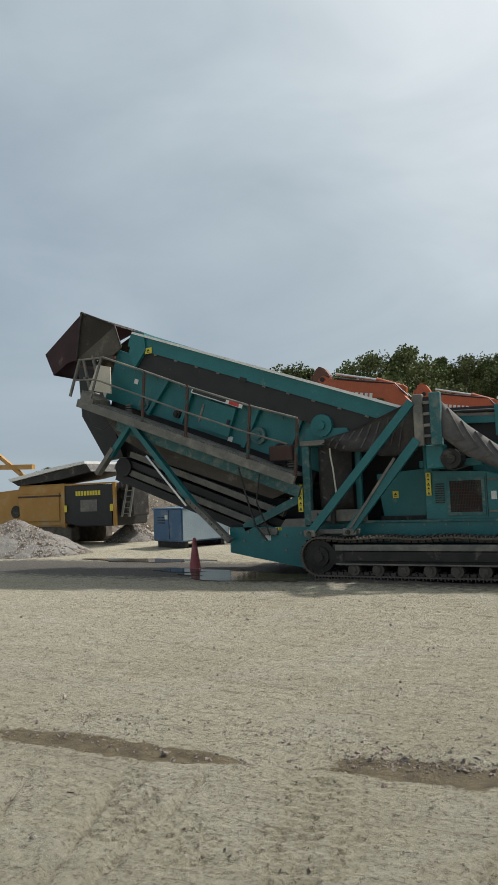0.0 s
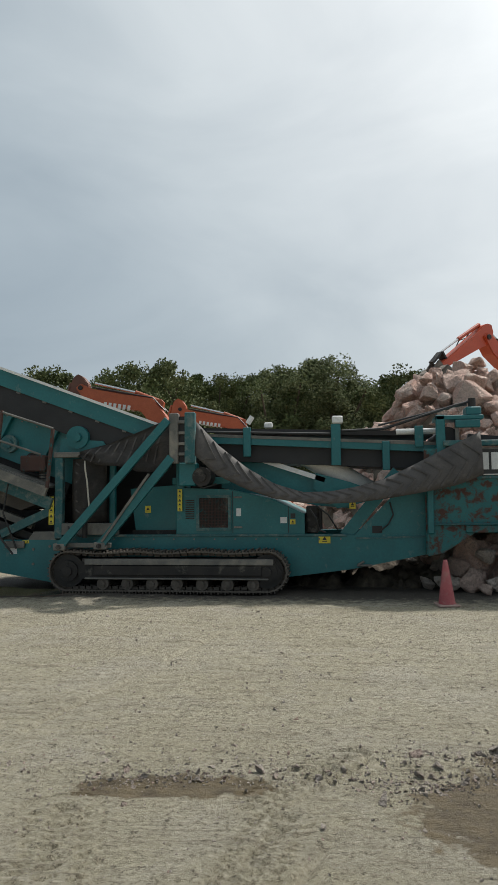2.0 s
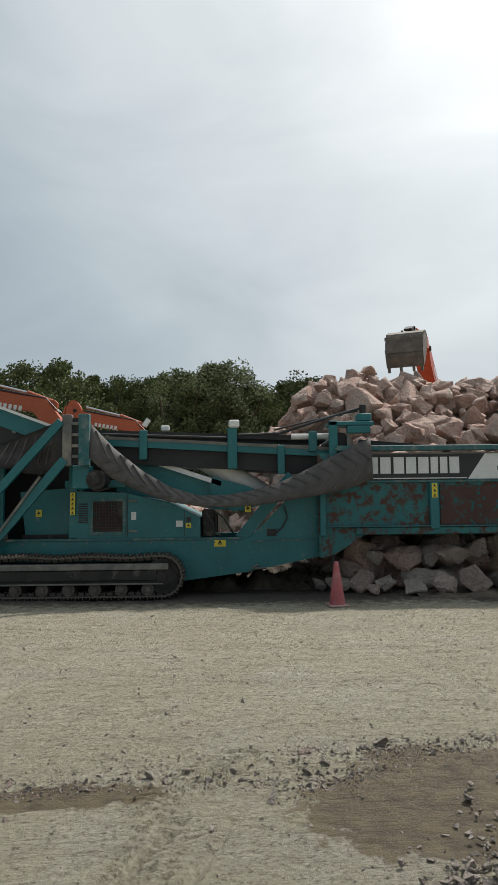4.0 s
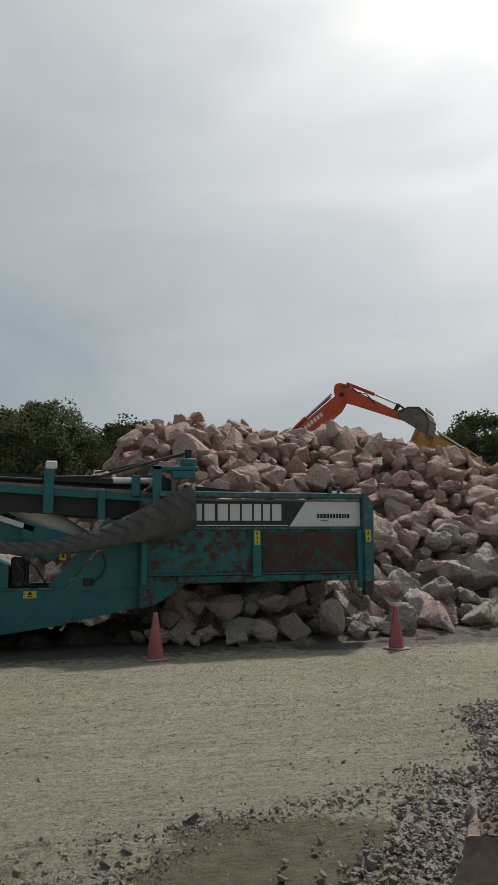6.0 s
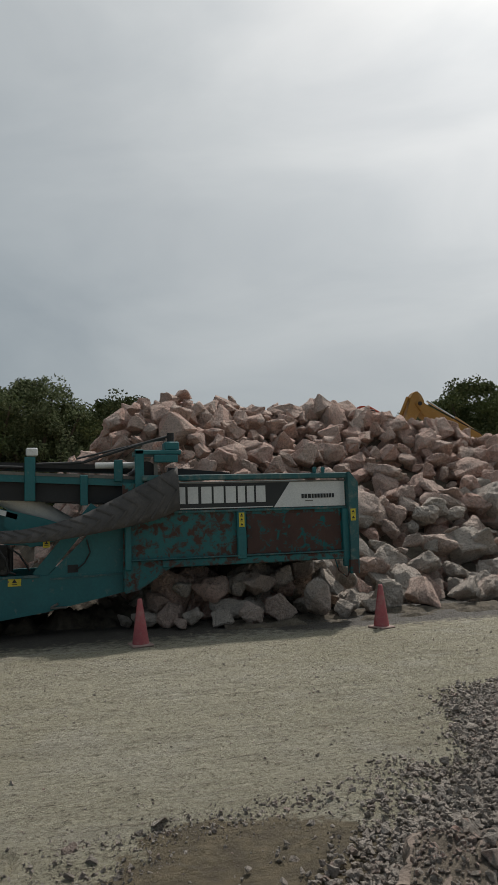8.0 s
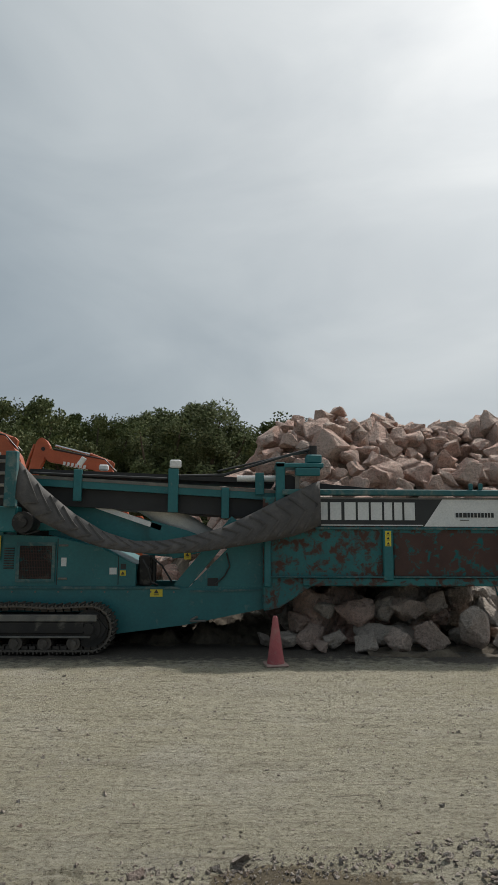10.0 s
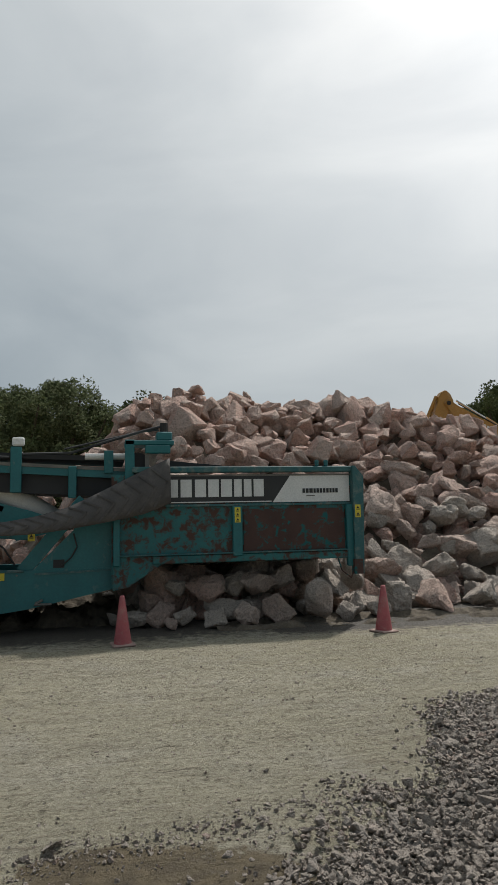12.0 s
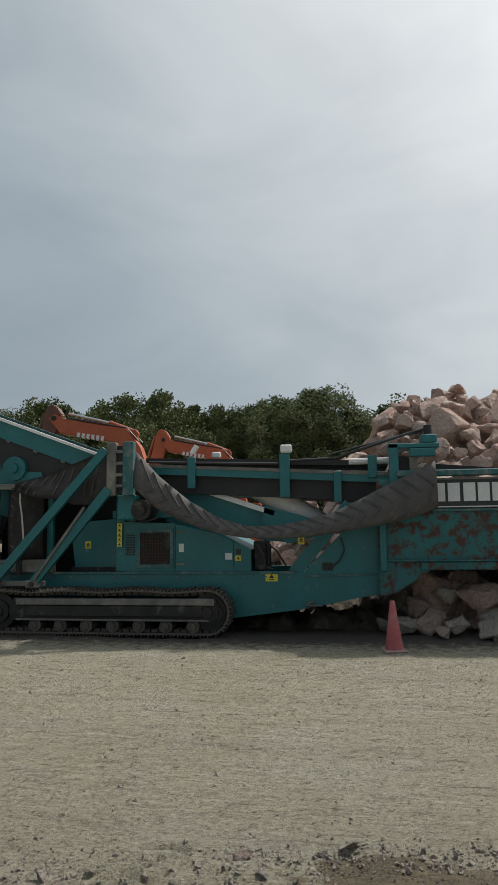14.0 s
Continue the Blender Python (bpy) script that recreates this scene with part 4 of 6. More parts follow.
    part("mid_post", box(B(), -1.62, -1.52, 12.5, 12.6, 0.9, 2.3, 0.01), TEAL, m)
    part("mid_beam", box(B(), -2.54, -1.65, 12.26, 12.4, 2.27, 2.36, 0.01), STEEL_GREY, m)
    part("mid_sill", box(B(), -2.38, -1.4, 12.25, 12.4, 0.94, 1.14, 0.01), STEEL_GREY, m)
    part("pivot_ram", rod(B(), (-1.95, 12.22, 0.9), (-1.95, 12.22, 1.4), 0.045, 10), STEEL_DARK, m)
    part("tank", slab(B(), [(-1.3, 1.72), (-0.42, 1.78), (-0.42, 1.25), (-0.5, 0.98), (-1.2, 0.98)], 12.7, 13.6), TEAL, m)
    warning(m, -1.03, -0.93, 1.3, 1.42, 12.69)
    part("tank_sump", box(B(), -1.25, -0.42, 12.66, 13.5, 0.93, 1.0), STEEL_DARK, m)
    # added black sheet, stands for the deep shade inside the machine
    part("inner_shade_sheet", box(B(), -3.0, -0.3, 13.6, 13.7, 0.7, 2.7), BLACK, m)
    part("inner_frame", box(box(B(), -0.42, -0.28, 12.45, 12.6, 0.94, 2.15, 0.01), -0.5, 0.5, 12.5, 12.62, 1.78, 1.9, 0.01), TEAL, m)
    part("hose", hose(B(), [(-0.3, 12.35, 2.0), (-0.15, 12.3, 1.8), (0.1, 12.3, 1.72), (0.3, 12.35, 1.78)], 0.018), GREY_LINE, m)
    part("hose", hose(B(), [(-2.3, 12.3, 1.15), (-2.2, 12.2, 1.0), (-2.0, 12.2, 0.92)], 0.014), GREY_LINE, m)
    # machinery seen over the housing
    part("gearbox", rod(rod(B(), (-2.15, 12.35, 2.62), (-2.15, 12.7, 2.62), 0.2, 16), (-2.15, 12.3, 2.62), (-2.15, 12.35, 2.62), 0.08, 10), TEAL, m)
    part("gearbox_mount", slab(B(), [(-2.5, 2.36), (-1.6, 2.36), (-1.7, 2.55), (-2.45, 2.6)], 12.4, 12.8), TEAL, m)
    part("top_beam", box(B(), -2.0, -0.6, 12.55, 12.68, 2.68, 2.8, 0.01), TEAL, m)
    part("top_beam", box(B(), -1.95, -0.55, 12.6, 12.7, 2.82, 2.87, 0.01), BLACK, m)

    build_screen(m)
    build_feeder(m)
    return m


def slab_frame(x0, x1, z0, z1, w, y0, y1):
    bm = B()
    box(bm, x0, x1, y0, y1, z1 - w, z1)
    box(bm, x0, x1, y0, y1, z0, z0 + w)
    box(bm, x0, x0 + w, y0, y1, z0 + w, z1 - w)
    box(bm, x1 - w, x1, y0, y1, z0 + w, z1 - w)
    return bm


def build_screen(m):
    """The inclined screen box with its top conveyor, catwalk, rails, legs and hood."""
    for y0, y1 in ((12.4, 12.46), (14.4, 14.46)):
        top = part("top_conveyor_side", inc_slab(B(), 0.5, 6.55, 1.33, 1.62, y0, y1), TEAL, m)
        part("side_flange", inc_slab(B(), 0.55, 6.55, 1.6, 1.645, y0 - 0.05, y1 + 0.05), WHITE if y0 < 13 else TEAL_DUSTY, top, "chipped white top flange")
    part("conveyor_cap", slab(B(), [inc(0.6, 1.2), inc(0.85, 0.95), inc(1.0, 1.35), inc(0.85, 1.68), inc(0.62, 1.68)], 12.36, 14.5), TEAL, m)
    part("top_belt", inc_slab(B(), 0.7, 6.6, 1.5, 1.56, 12.46, 14.4), BLACK, m)
    skirt = part("rubber_skirt", inc_slab(B(), 0.75, 6.1, 0.92, 1.36, 12.44, 12.48), BLACK, m, "black rubber skirt below the conveyor side")
    for u in np.arange(1.2, 5.9, 0.52):
        part("skirt_clamp", inc_slab(B(), u, u + 0.07, 1.3, 1.36, 12.41, 12.44), STEEL_GREY, skirt)
    part("slot", inc_slab(B(), 3.3, 3.45, 1.3, 1.37, 12.39, 12.4), BLACK, m)
    warning(m, *[c for c in (inc(1.0, 0)[0] + 0.45, inc(1.0, 0)[0] + 0.62)], inc(1.0, 1.4)[1] - 0.12, inc(1.0, 1.4)[1], 12.385)
    side = part("screen_side", slab(B(), [inc(0.1, 0.12), inc(5.3, 0.12), inc(5.3, 0.95), inc(1.3, 0.95), inc(0.95, 1.18), inc(0.12, 1.2)], 12.6, 12.66), TEAL, m)
    part("screen_side", slab(B(), [inc(0.1, 0.12), inc(5.3, 0.12), inc(5.3, 0.95), inc(0.95, 1.18), inc(0.12, 1.2)], 14.3, 14.36), TEAL, m)
    part("screen_deck", inc_slab(B(), 0.2, 5.2, 0.3, 0.36, 12.66, 14.3), STEEL_GREY, m)
    for u0, v0, u1, v1 in ((1.35, 0.1, 1.75, 1.28), (2.2, 0.15, 2.25, 0.9), (3.7, 0.1, 3.8, 0.92), (4.6, 0.1, 4.7, 0.92)):
        part("screen_rib", beam(B(), inc3(u0, 12.56, v0), inc3(u1, 12.56, v1), 0.08, 0.12, (0, 1, 0)), TEAL, side)
    door = part("access_door", inc_slab(B(), 2.62, 3.34, 0.2, 0.76, 12.5, 12.58), TEAL, side)
    part("door_hinge", inc_slab(B(), 2.6, 2.64, 0.3, 0.66, 12.48, 12.52), STEEL_GREY, door)
    part("door_handle", inc_slab(B(), 3.24, 3.29, 0.42, 0.52, 12.47, 12.5), BLACK, door)
    plate = part("name_plate", inc_slab(B(), 2.3, 3.5, 0.80, 0.9, 12.43, 12.438), DECAL_W, side)
    part("plate_band", inc_slab(B(), 2.33, 3.12, 0.82, 0.88, 12.424, 12.43), DECAL_B, plate)
    part("plate_mark", inc_slab(B(), 3.2, 3.42, 0.81, 0.89, 12.424, 12.43), RED_DECAL, plate)
    for u, v, w in ((0.75, 0.62, 0.1), (3.3, 0.12, 0.1)):
        part("sticker", inc_slab(B(), u, u + w, v, v + w, 12.59, 12.6), DECAL_W, side)
    for u, v, r in ((1.2, 0.28, 0.13), (3.95, 0.4, 0.16), (4.45, 0.3, 0.1), (2.05, 0.3, 0.08), (4.9, 0.6, 0.12)):
        x, z = inc(u, v)
        bm = rod(B(), (x, 12.5, z), (x, 12.62, z), r, 14)
        rod(bm, (x, 12.46, z), (x, 12.5, z), r * 0.5, 10)
        part("bearing", bm, STEEL_DARK if r < 0.12 else TEAL_DUSTY, side)
    bolt_parts(side, [inc(u, 0.85) for u in np.arange(0.4, 5.2, 0.3)], 12.6, 0.016)
    for u in (0.9, 4.8):
        bm = B()
        for k in range(5):
            x, z = inc(u, 0.0)
            rod(bm, (x, 12.5, z - 0.05 + 0.05 * k), (x, 12.5, z - 0.02 + 0.05 * k), 0.07, 12)
        part("spring", bm, STEEL_GREY, m)
    spring_box = B()
    box(spring_box, *(inc(4.6, 0)[0] - 0.15, inc(4.6, 0)[0] + 0.3), 12.3, 12.5, inc(4.6, 0.1)[1], inc(4.6, 0.4)[1], 0.02)
    part("spring_box", spring_box, RUST, m)
    # two added black sheets, shade of the gaps behind screen and tail conveyor
    part("screen_shade_sheet", inc_slab(B(), 0.2, 5.2, -0.22, 0.16, 12.72, 12.78), BLACK, m)
    part("conveyor_shade_sheet", inc_slab(B(), 1.0, 5.1, -1.45, -0.6, 13.0, 13.1), BLACK, m)
    # catwalk
    walk_beam = part("catwalk", inc_slab(B(), -0.05, 5.15, -0.16, 0.0, 11.95, 12.02), STEEL_GREY, m, "dust-covered catwalk beam")
    part("catwalk_plate", inc_slab(B(), -0.05, 5.1, -0.02, 0.02, 12.02, 12.55), STEEL_GREY, walk_beam)
    part("catwalk_end", slab(B(), [inc(0.0, -0.16), inc(0.35, -0.16), inc(0.35, 0.1), inc(0.0, 0.2)], 11.96, 12.5), STEEL_GREY, walk_beam)
    part("main_rail", inc_slab(B(), 0.9, 5.2, -0.38, -0.18, 12.2, 12.3), TEAL_DUSTY, m)
    rail = part("handrail", hose(B(), [inc3(-0.25, 11.93, 0.78), inc3(0.35, 11.93, 0.98), inc3(1.45, 11.93, 0.96), inc3(2.52, 11.93, 0.92), inc3(3.92, 11.93, 0.92), inc3(4.9, 11.93, 0.96)], 0.02, 8), STEEL_GREY, m, "rusty grey tubular handrail")
    part("mid_rail", hose(B(), [inc3(-0.25, 11.93, 0.35), inc3(0.3, 11.93, 0.5), inc3(1.4, 11.93, 0.48), inc3(2.5, 11.93, 0.45), inc3(3.9, 11.93, 0.45), inc3(4.85, 11.93, 0.48)], 0.018, 8), STEEL_GREY, rail)
    for u in (1.45, 2.52, 3.92, 4.9):
        x, z = inc(u, 0.95)
        part("rail_post", beam(B(), (x, 11.93, z), (x - 0.1, 11.95, z - 0.98), 0.04, 0.05), RUST, rail)
    part("rail_post", beam(B(), inc3(-0.25, 11.93, 0.8), inc3(-0.25, 11.93, 0.0), 0.04, 0.05), STEEL_GREY, rail)
    part("rail_post", beam(B(), inc3(0.3, 11.93, 0.98), inc3(0.3, 11.93, 0.1), 0.03, 0.04), STEEL_GREY, rail)
    part("canvas_sheet", slab(B(), [inc(-0.05, 0.22), inc(0.55, 0.30), inc(0.35, 0.82), inc(0.0, 0.78)], 12.2, 12.23), CREAM, m, "cream canvas sheet tied to the cage")
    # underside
    part("collecting_hopper", slab(B(), [inc(0.25, -0.2), inc(5.1, -0.2), inc(4.6, -0.62), inc(2.0, -0.72), inc(0.8, -0.55)], 12.5, 14.3), BROWN_TARP, m, "dark brown underside of the screen box")
    for v0, v1, u0, u1, mt in ((-0.86, -0.74, 1.2, 4.9, STEEL_GREY), (-1.05, -0.92, 1.05, 5.0, BLACK), (-1.22, -1.1, 0.9, 5.1, STEEL_GREY), (-1.42, -1.26, 1.0, 5.0, BLACK)):
        part("tail_conveyor_bar", inc_slab(B(), u0, u1, v0, v1, 12.5, 12.62), mt, m)
        part("tail_conveyor_bar", inc_slab(B(), u0, u1, v0, v1, 13.8, 13.92), mt, m)
    part("tail_belt", inc_slab(B(), 1.1, 5.0, -1.2, -0.98, 12.62, 13.8), BLACK, m)
    part("tail_drum", rod(B(), inc3(1.15, 12.45, -1.1), inc3(1.15, 13.9, -1.1), 0.2, 16), BLACK, m)
    bm = B()
    for v in (-0.98, -1.12):
        for u in np.arange(2.0, 2.6, 0.05):
            inc_slab(bm, u, u + 0.02, v, v + 0.06, 12.47, 12.5)
    tagged(part("louvre", bm, STEEL_DARK, m), kind="stuff")
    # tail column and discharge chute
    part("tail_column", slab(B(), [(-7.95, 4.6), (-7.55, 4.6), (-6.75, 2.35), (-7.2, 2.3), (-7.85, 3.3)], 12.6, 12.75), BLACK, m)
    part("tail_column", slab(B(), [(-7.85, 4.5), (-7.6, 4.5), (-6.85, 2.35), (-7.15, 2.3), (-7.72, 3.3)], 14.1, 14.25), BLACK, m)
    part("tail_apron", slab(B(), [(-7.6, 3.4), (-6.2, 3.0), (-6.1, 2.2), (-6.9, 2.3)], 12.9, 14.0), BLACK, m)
    part("tail_cage", beam(beam(beam(B(), (-7.6, 12.4, 4.5), (-7.4, 12.4, 3.65), 0.04, 0.05), (-7.35, 12.4, 4.55), (-7.1, 12.4, 3.6), 0.04, 0.05), (-7.6, 12.4, 4.1), (-7.2, 12.4, 4.0), 0.04, 0.05), STEEL_GREY, m)
    # folding legs
    leg = part("folding_leg", beam(B(), (-6.2, 12.15, 3.02), (-4.7, 12.15, 1.28), 0.1, 0.13, (0, 1, 0)), TEAL, m)
    part("leg_foot", beam(B(), (-4.85, 12.14, 1.42), (-3.95, 12.14, 0.62), 0.09, 0.14, (0, 1, 0)), STEEL_GREY, leg)
    part("leg_ram", beam(B(), (-5.75, 12.08, 2.3), (-4.85, 12.08, 1.3), 0.04, 0.05, (0, 1, 0)), ROD, leg)
    for f in np.linspace(0.1, 0.85, 7):
        x, z = -4.85 + 0.9 * f, 1.42 - 0.8 * f
        part("leg_hole", rod(B(), (x, 12.07, z), (x, 12.1, z), 0.018, 6), BLACK, leg)
    leg2 = part("folding_leg", beam(B(), (-6.15, 12.15, 2.98), (-6.7, 12.15, 2.35), 0.1, 0.12, (0, 1, 0)), TEAL, m)
    part("leg_foot", beam(B(), (-6.6, 12.14, 2.5), (-7.05, 12.14, 2.0), 0.09, 0.15, (0, 1, 0)), STEEL_GREY, leg2)
    part("cable", hose(B(), [inc3(4.0, 12.0, -0.2), inc3(4.25, 12.05, -0.6), inc3(4.6, 12.1, -1.1), inc3(4.9, 12.15, -1.3)], 0.018), GREY_LINE, m)
    part("cable", hose(B(), [inc3(0.3, 11.95, -0.2), inc3(0.55, 11.95, -0.42), inc3(0.8, 11.95, -0.42), inc3(1.0, 11.95, -0.2)], 0.015), GREY_LINE, m)
    part("cable", hose(B(), [inc3(4.4, 12.1, -0.2), inc3(4.5, 12.1, -0.7), inc3(4.9, 12.2, -1.2)], 0.015), GREY_LINE, m)
    # hood of tarpaulin over the discharge
    hood = B()
    f = [hood.verts.new(p) for p in ((-7.6, 12.4, 5.52), (-6.75, 12.45, 5.13), (-6.62, 12.5, 4.66), (-6.9, 12.5, 4.5), (-7.78, 12.4, 4.52))]
    l = [hood.verts.new(p) for p in ((-8.55, 13.0, 5.1), (-8.9, 13.1, 4.82), (-8.6, 13.0, 4.3), (-8.1, 12.6, 4.52))]
    bk = [hood.verts.new(p) for p in ((-7.6, 14.4, 5.52), (-6.75, 14.4, 5.13), (-8.9, 14.2, 4.82), (-8.6, 14.2, 4.3))]
    hood.faces.new((f[0], f[1], f[2], f[3], f[4]))
    hood.faces.new((f[0], bk[0], bk[1], f[1]))
    hood.faces.new((bk[0], bk[2], bk[3], bk[1]))
    bmesh.ops.solidify(hood, geom=hood.faces[:], thickness=0.03)
    hd = part("hood", hood, BROWN_TARP, m, "brown tarpaulin hood over the discharge end")
    lip = B()
    a = [lip.verts.new(p) for p in ((-7.6, 12.39, 5.52), (-9.3, 13.0, 4.93), (-8.95, 12.9, 4.38), (-8.2, 12.55, 4.52), (-7.78, 12.39, 4.52))]
    b = [lip.verts.new(p) for p in ((-7.6, 14.4, 5.52), (-9.3, 14.2, 4.93), (-8.95, 14.2, 4.38))]
    lip.faces.new(a)
    lip.faces.new((a[0], a[1], b[1], b[0]))
    lip.faces.new((a[1], a[2], b[2], b[1]))
    bmesh.ops.solidify(lip, geom=lip.faces[:], thickness=0.03)
    part("hood_apron", lip, MAROON, hd, "maroon tarpaulin apron")
    for p, q in (((-7.6, 12.36, 5.53), (-7.76, 12.36, 4.5)), ((-7.6, 12.36, 5.53), (-6.75, 12.42, 5.14)), ((-6.75, 12.42, 5.14), (-6.62, 12.46, 4.66))):
        part("hood_rib", rod(B(), p, q, 0.02, 6), STEEL_DARK, hd)
    # cradle under the hood
    part("cradle", beam(beam(B(), (-7.8, 12.5, 4.55), (-6.8, 12.5, 4.45), 0.06, 0.07), (-7.8, 12.5, 4.4), (-7.0, 12.5, 4.2), 0.05, 0.06), RUST, m)


def build_feeder(m):
    """Feed hopper with its decals and rusted panels."""
    f = part("feed_hopper", slab(B(), [(3.7, 0.62), (3.95, 0.66), (4.45, 0.98), (7.5, 0.99), (7.5, 2.3), (3.7, 2.3)], 12.26, 12.32), TEAL_RUST, m, "rust-stained teal steel feed hopper")
    part("hopper_wall", slab(B(), [(3.7, 0.62), (4.45, 0.98), (7.5, 0.99), (7.5, 2.3), (3.7, 2.3)], 14.7, 14.76), TEAL, f)
    part("hopper_end", box(B(), 7.42, 7.48, 12.32, 14.7, 1.3, 2.25), TEAL_RUST, f)
    part("hopper_end", box(B(), 3.72, 3.78, 12.32, 14.7, 0.9, 2.0), TEAL_RUST, f)
    part("hopper_floor", box(B(), 3.8, 7.4, 12.34, 14.7, 1.02, 1.1), STEEL_DARK, f)
    part("top_flange", box(B(), 4.0, 7.5, 12.17, 12.34, 2.33, 2.42, 0.012), TEAL_DUSTY, f)
    part("top_flange", box(B(), 4.0, 7.5, 14.66, 14.8, 2.33, 2.42, 0.012), TEAL_DUSTY, f)
    part("band_edge", box(B(), 4.5, 7.46, 12.235, 12.262, 2.275, 2.30), STEEL_GREY, f)
    part("band_edge", box(B(), 4.5, 7.46, 12.225, 12.262, 1.81, 1.845, 0.005), TEAL_DUSTY, f)
    band = part("name_band", slab(B(), [(4.3, 1.86), (6.17, 1.86), (6.46, 2.275), (4.3, 2.275)], 12.245, 12.258), DECAL_B, f, "black name band with white blocks")
    part("name_band_end", slab(B(), [(6.17, 1.86), (7.44, 1.86), (7.44, 2.275), (6.46, 2.275)], 12.245, 12.258), DECAL_W, f)
    for x0, x1 in ((4.53, 4.69), (4.73, 4.90), (4.95, 5.12), (5.155, 5.32), (5.355, 5.525), (5.56, 5.68), (5.715, 5.835), (5.87, 6.03)):
        part("band_block", box(B(), x0, x1, 12.238, 12.245, 1.955, 2.225), DECAL_W, band)
    part("band_line", box(B(), 4.5, 6.15, 12.238, 12.245, 1.87, 1.885), DECAL_W, band)
    x = 6.66
    for w in (0.04, 0.045, 0.055, 0.035, 0.04, 0.04, 0.04, 0.04, 0.035, 0.035, 0.04):
        part("small_block", box(B(), x, x + w, 12.238, 12.245, 2.0, 2.07), DECAL_B, band)
        x += w + 0.014
    part("small_line", box(B(), 6.72, 6.86, 12.238, 12.245, 1.95, 1.965), STEEL_GREY, band)
    # rusted panels between ribs
    part("rust_panel", box(B(), 5.7, 7.34, 12.245, 12.262, 1.12, 1.76), RUST, f, "large sheet of brown rust on the panel")
    for x0, x1, z0, z1 in ((5.52, 5.67, 1.05, 1.81), (7.36, 7.5, 0.84, 1.81), (3.72, 3.82, 0.95, 1.81)):
        part("rib", box(B(), x0, x1, 12.18, 12.262, z0, z1, 0.012), TEAL, f)
    part("lower_flange", box(B(), 4.3, 7.5, 12.2, 12.262, 0.965, 1.085, 0.012), TEAL_RUST, f)
    part("lower_flange_edge", box(B(), 3.78, 7.5, 12.18, 12.26, 1.09, 1.11, 0.004), TEAL_DUSTY, f)
    part("foot_plate", slab(B(), [(3.72, 0.6), (3.95, 0.645), (4.45, 0.97), (4.3, 1.08), (3.72, 1.08)], 12.235, 12.258), TEAL_RUST, f)
    post = part("end_post", slab(B(), [(7.46, 0.72), (7.6, 0.72), (7.64, 2.25), (7.5, 2.42), (7.46, 2.42)], 12.12, 12.3), TEAL_DUSTY, f)
    part("end_post", slab(B(), [(7.46, 0.9), (7.6, 0.9), (7.64, 2.25), (7.5, 2.42), (7.46, 2.42)], 14.6, 14.76), TEAL_DUSTY, f)
    part("post_tip", box(B(), 7.44, 7.58, 12.11, 12.2, 0.72, 0.95), RUST, post)
    part("chain", hose(B(), [(7.2, 12.2, 0.97), (7.25, 12.18, 0.78), (7.4, 12.18, 0.66), (7.46, 12.2, 0.78)], 0.012), RUST, f)
    warning(f, 5.55, 5.64, 1.56, 1.79, 12.18)
    warning(f, 7.48, 7.57, 1.6, 1.8, 12.118)
    for x in (6.9, 7.05):
        part("lifting_eye", rod(box(B(), x - 0.03, x + 0.03, 12.2, 12.24, 2.42, 2.52, 0.01), (x, 12.19, 2.49), (x, 12.25, 2.49), 0.03, 8), TEAL, f)
    part("rubber_flap", slab(B(), [(4.55, 2.44), (5.75, 2.44), (5.7, 2.52), (4.6, 2.62)], 13.4, 13.5), BLACK, f)
    bolt_parts(f, [(x, 1.83) for x in np.arange(4.7, 7.4, 0.45)], 12.225, 0.013)


build_machine()


# ---- traffic cones ----
def build_cone():
    c = thing("traffic_cone", "faded red plastic traffic cone on a dusty square foot", "traffic cone", group="traffic cones")
    bm = box(B(), -0.15, 0.15, -0.15, 0.15, 0.0, 0.032, 0.012)
    part("foot", bm, CONE_BASE, c)
    bm = B()
    prof = [(0.135, 0.03), (0.13, 0.07), (0.085, 0.36), (0.04, 0.64), (0.03, 0.67), (0.022, 0.67), (0.02, 0.6)]
    rings = [[bm.verts.new((r * math.cos(a), r * math.sin(a), z)) for a in np.linspace(0, 2 * math.pi, 18, endpoint=False)] for r, z in prof]
    for a, b in zip(rings[:-1], rings[1:]):
        for i in range(18):
            bm.faces.new((a[i], a[(i + 1) % 18], b[(i + 1) % 18], b[i]))
    bmesh.ops.scale(bm, vec=(0.87, 0.87, 0.96), verts=bm.verts[:])
    part("cone_body", bm, CONE, c, smooth=True)
    return c


cone = build_cone()
cone.matrix_world = pose(3.83, 11.15, 0.0, 1.5, -1, 8)
copy_thing(cone, pose(7.42, 11.02, 0.0, 0, 1.5, 20))
copy_thing(cone, pose(-5.3, 13.0, -0.02, 0, 0, 5))


# ---- excavators ----
def tub(bm, pts, y0, y1, bevel=0.04):
    slab(bm, pts, y0, y1)
    bmesh.ops.bevel(bm, geom=bm.edges[:], offset=bevel, segments=2, affect="EDGES")
    return bm


def boom_bm(length=5.7, w=0.5, bend=1.0):
    """Boom with its bend, in its own space: pivot at the origin, tip at +x."""
    L, k = length, 0.1 if bend > 1.5 else 0.0
    up = [(-0.1, 0.2), (L * (0.35 + k), 0.95 * bend), (L * (0.5 + k), 1.02 * bend), (L * 0.93, 0.3), (L + 0.12, 0.16)]
    dn = [(L + 0.15, -0.12), (L * 0.9, -0.2), (L * (0.5 + k), 1.02 * bend - 0.6), (L * (0.36 + k), 0.95 * bend - 0.58), (0.0, -0.2)]
    return tub(B(), up + dn, -w / 2, w / 2, 0.03)


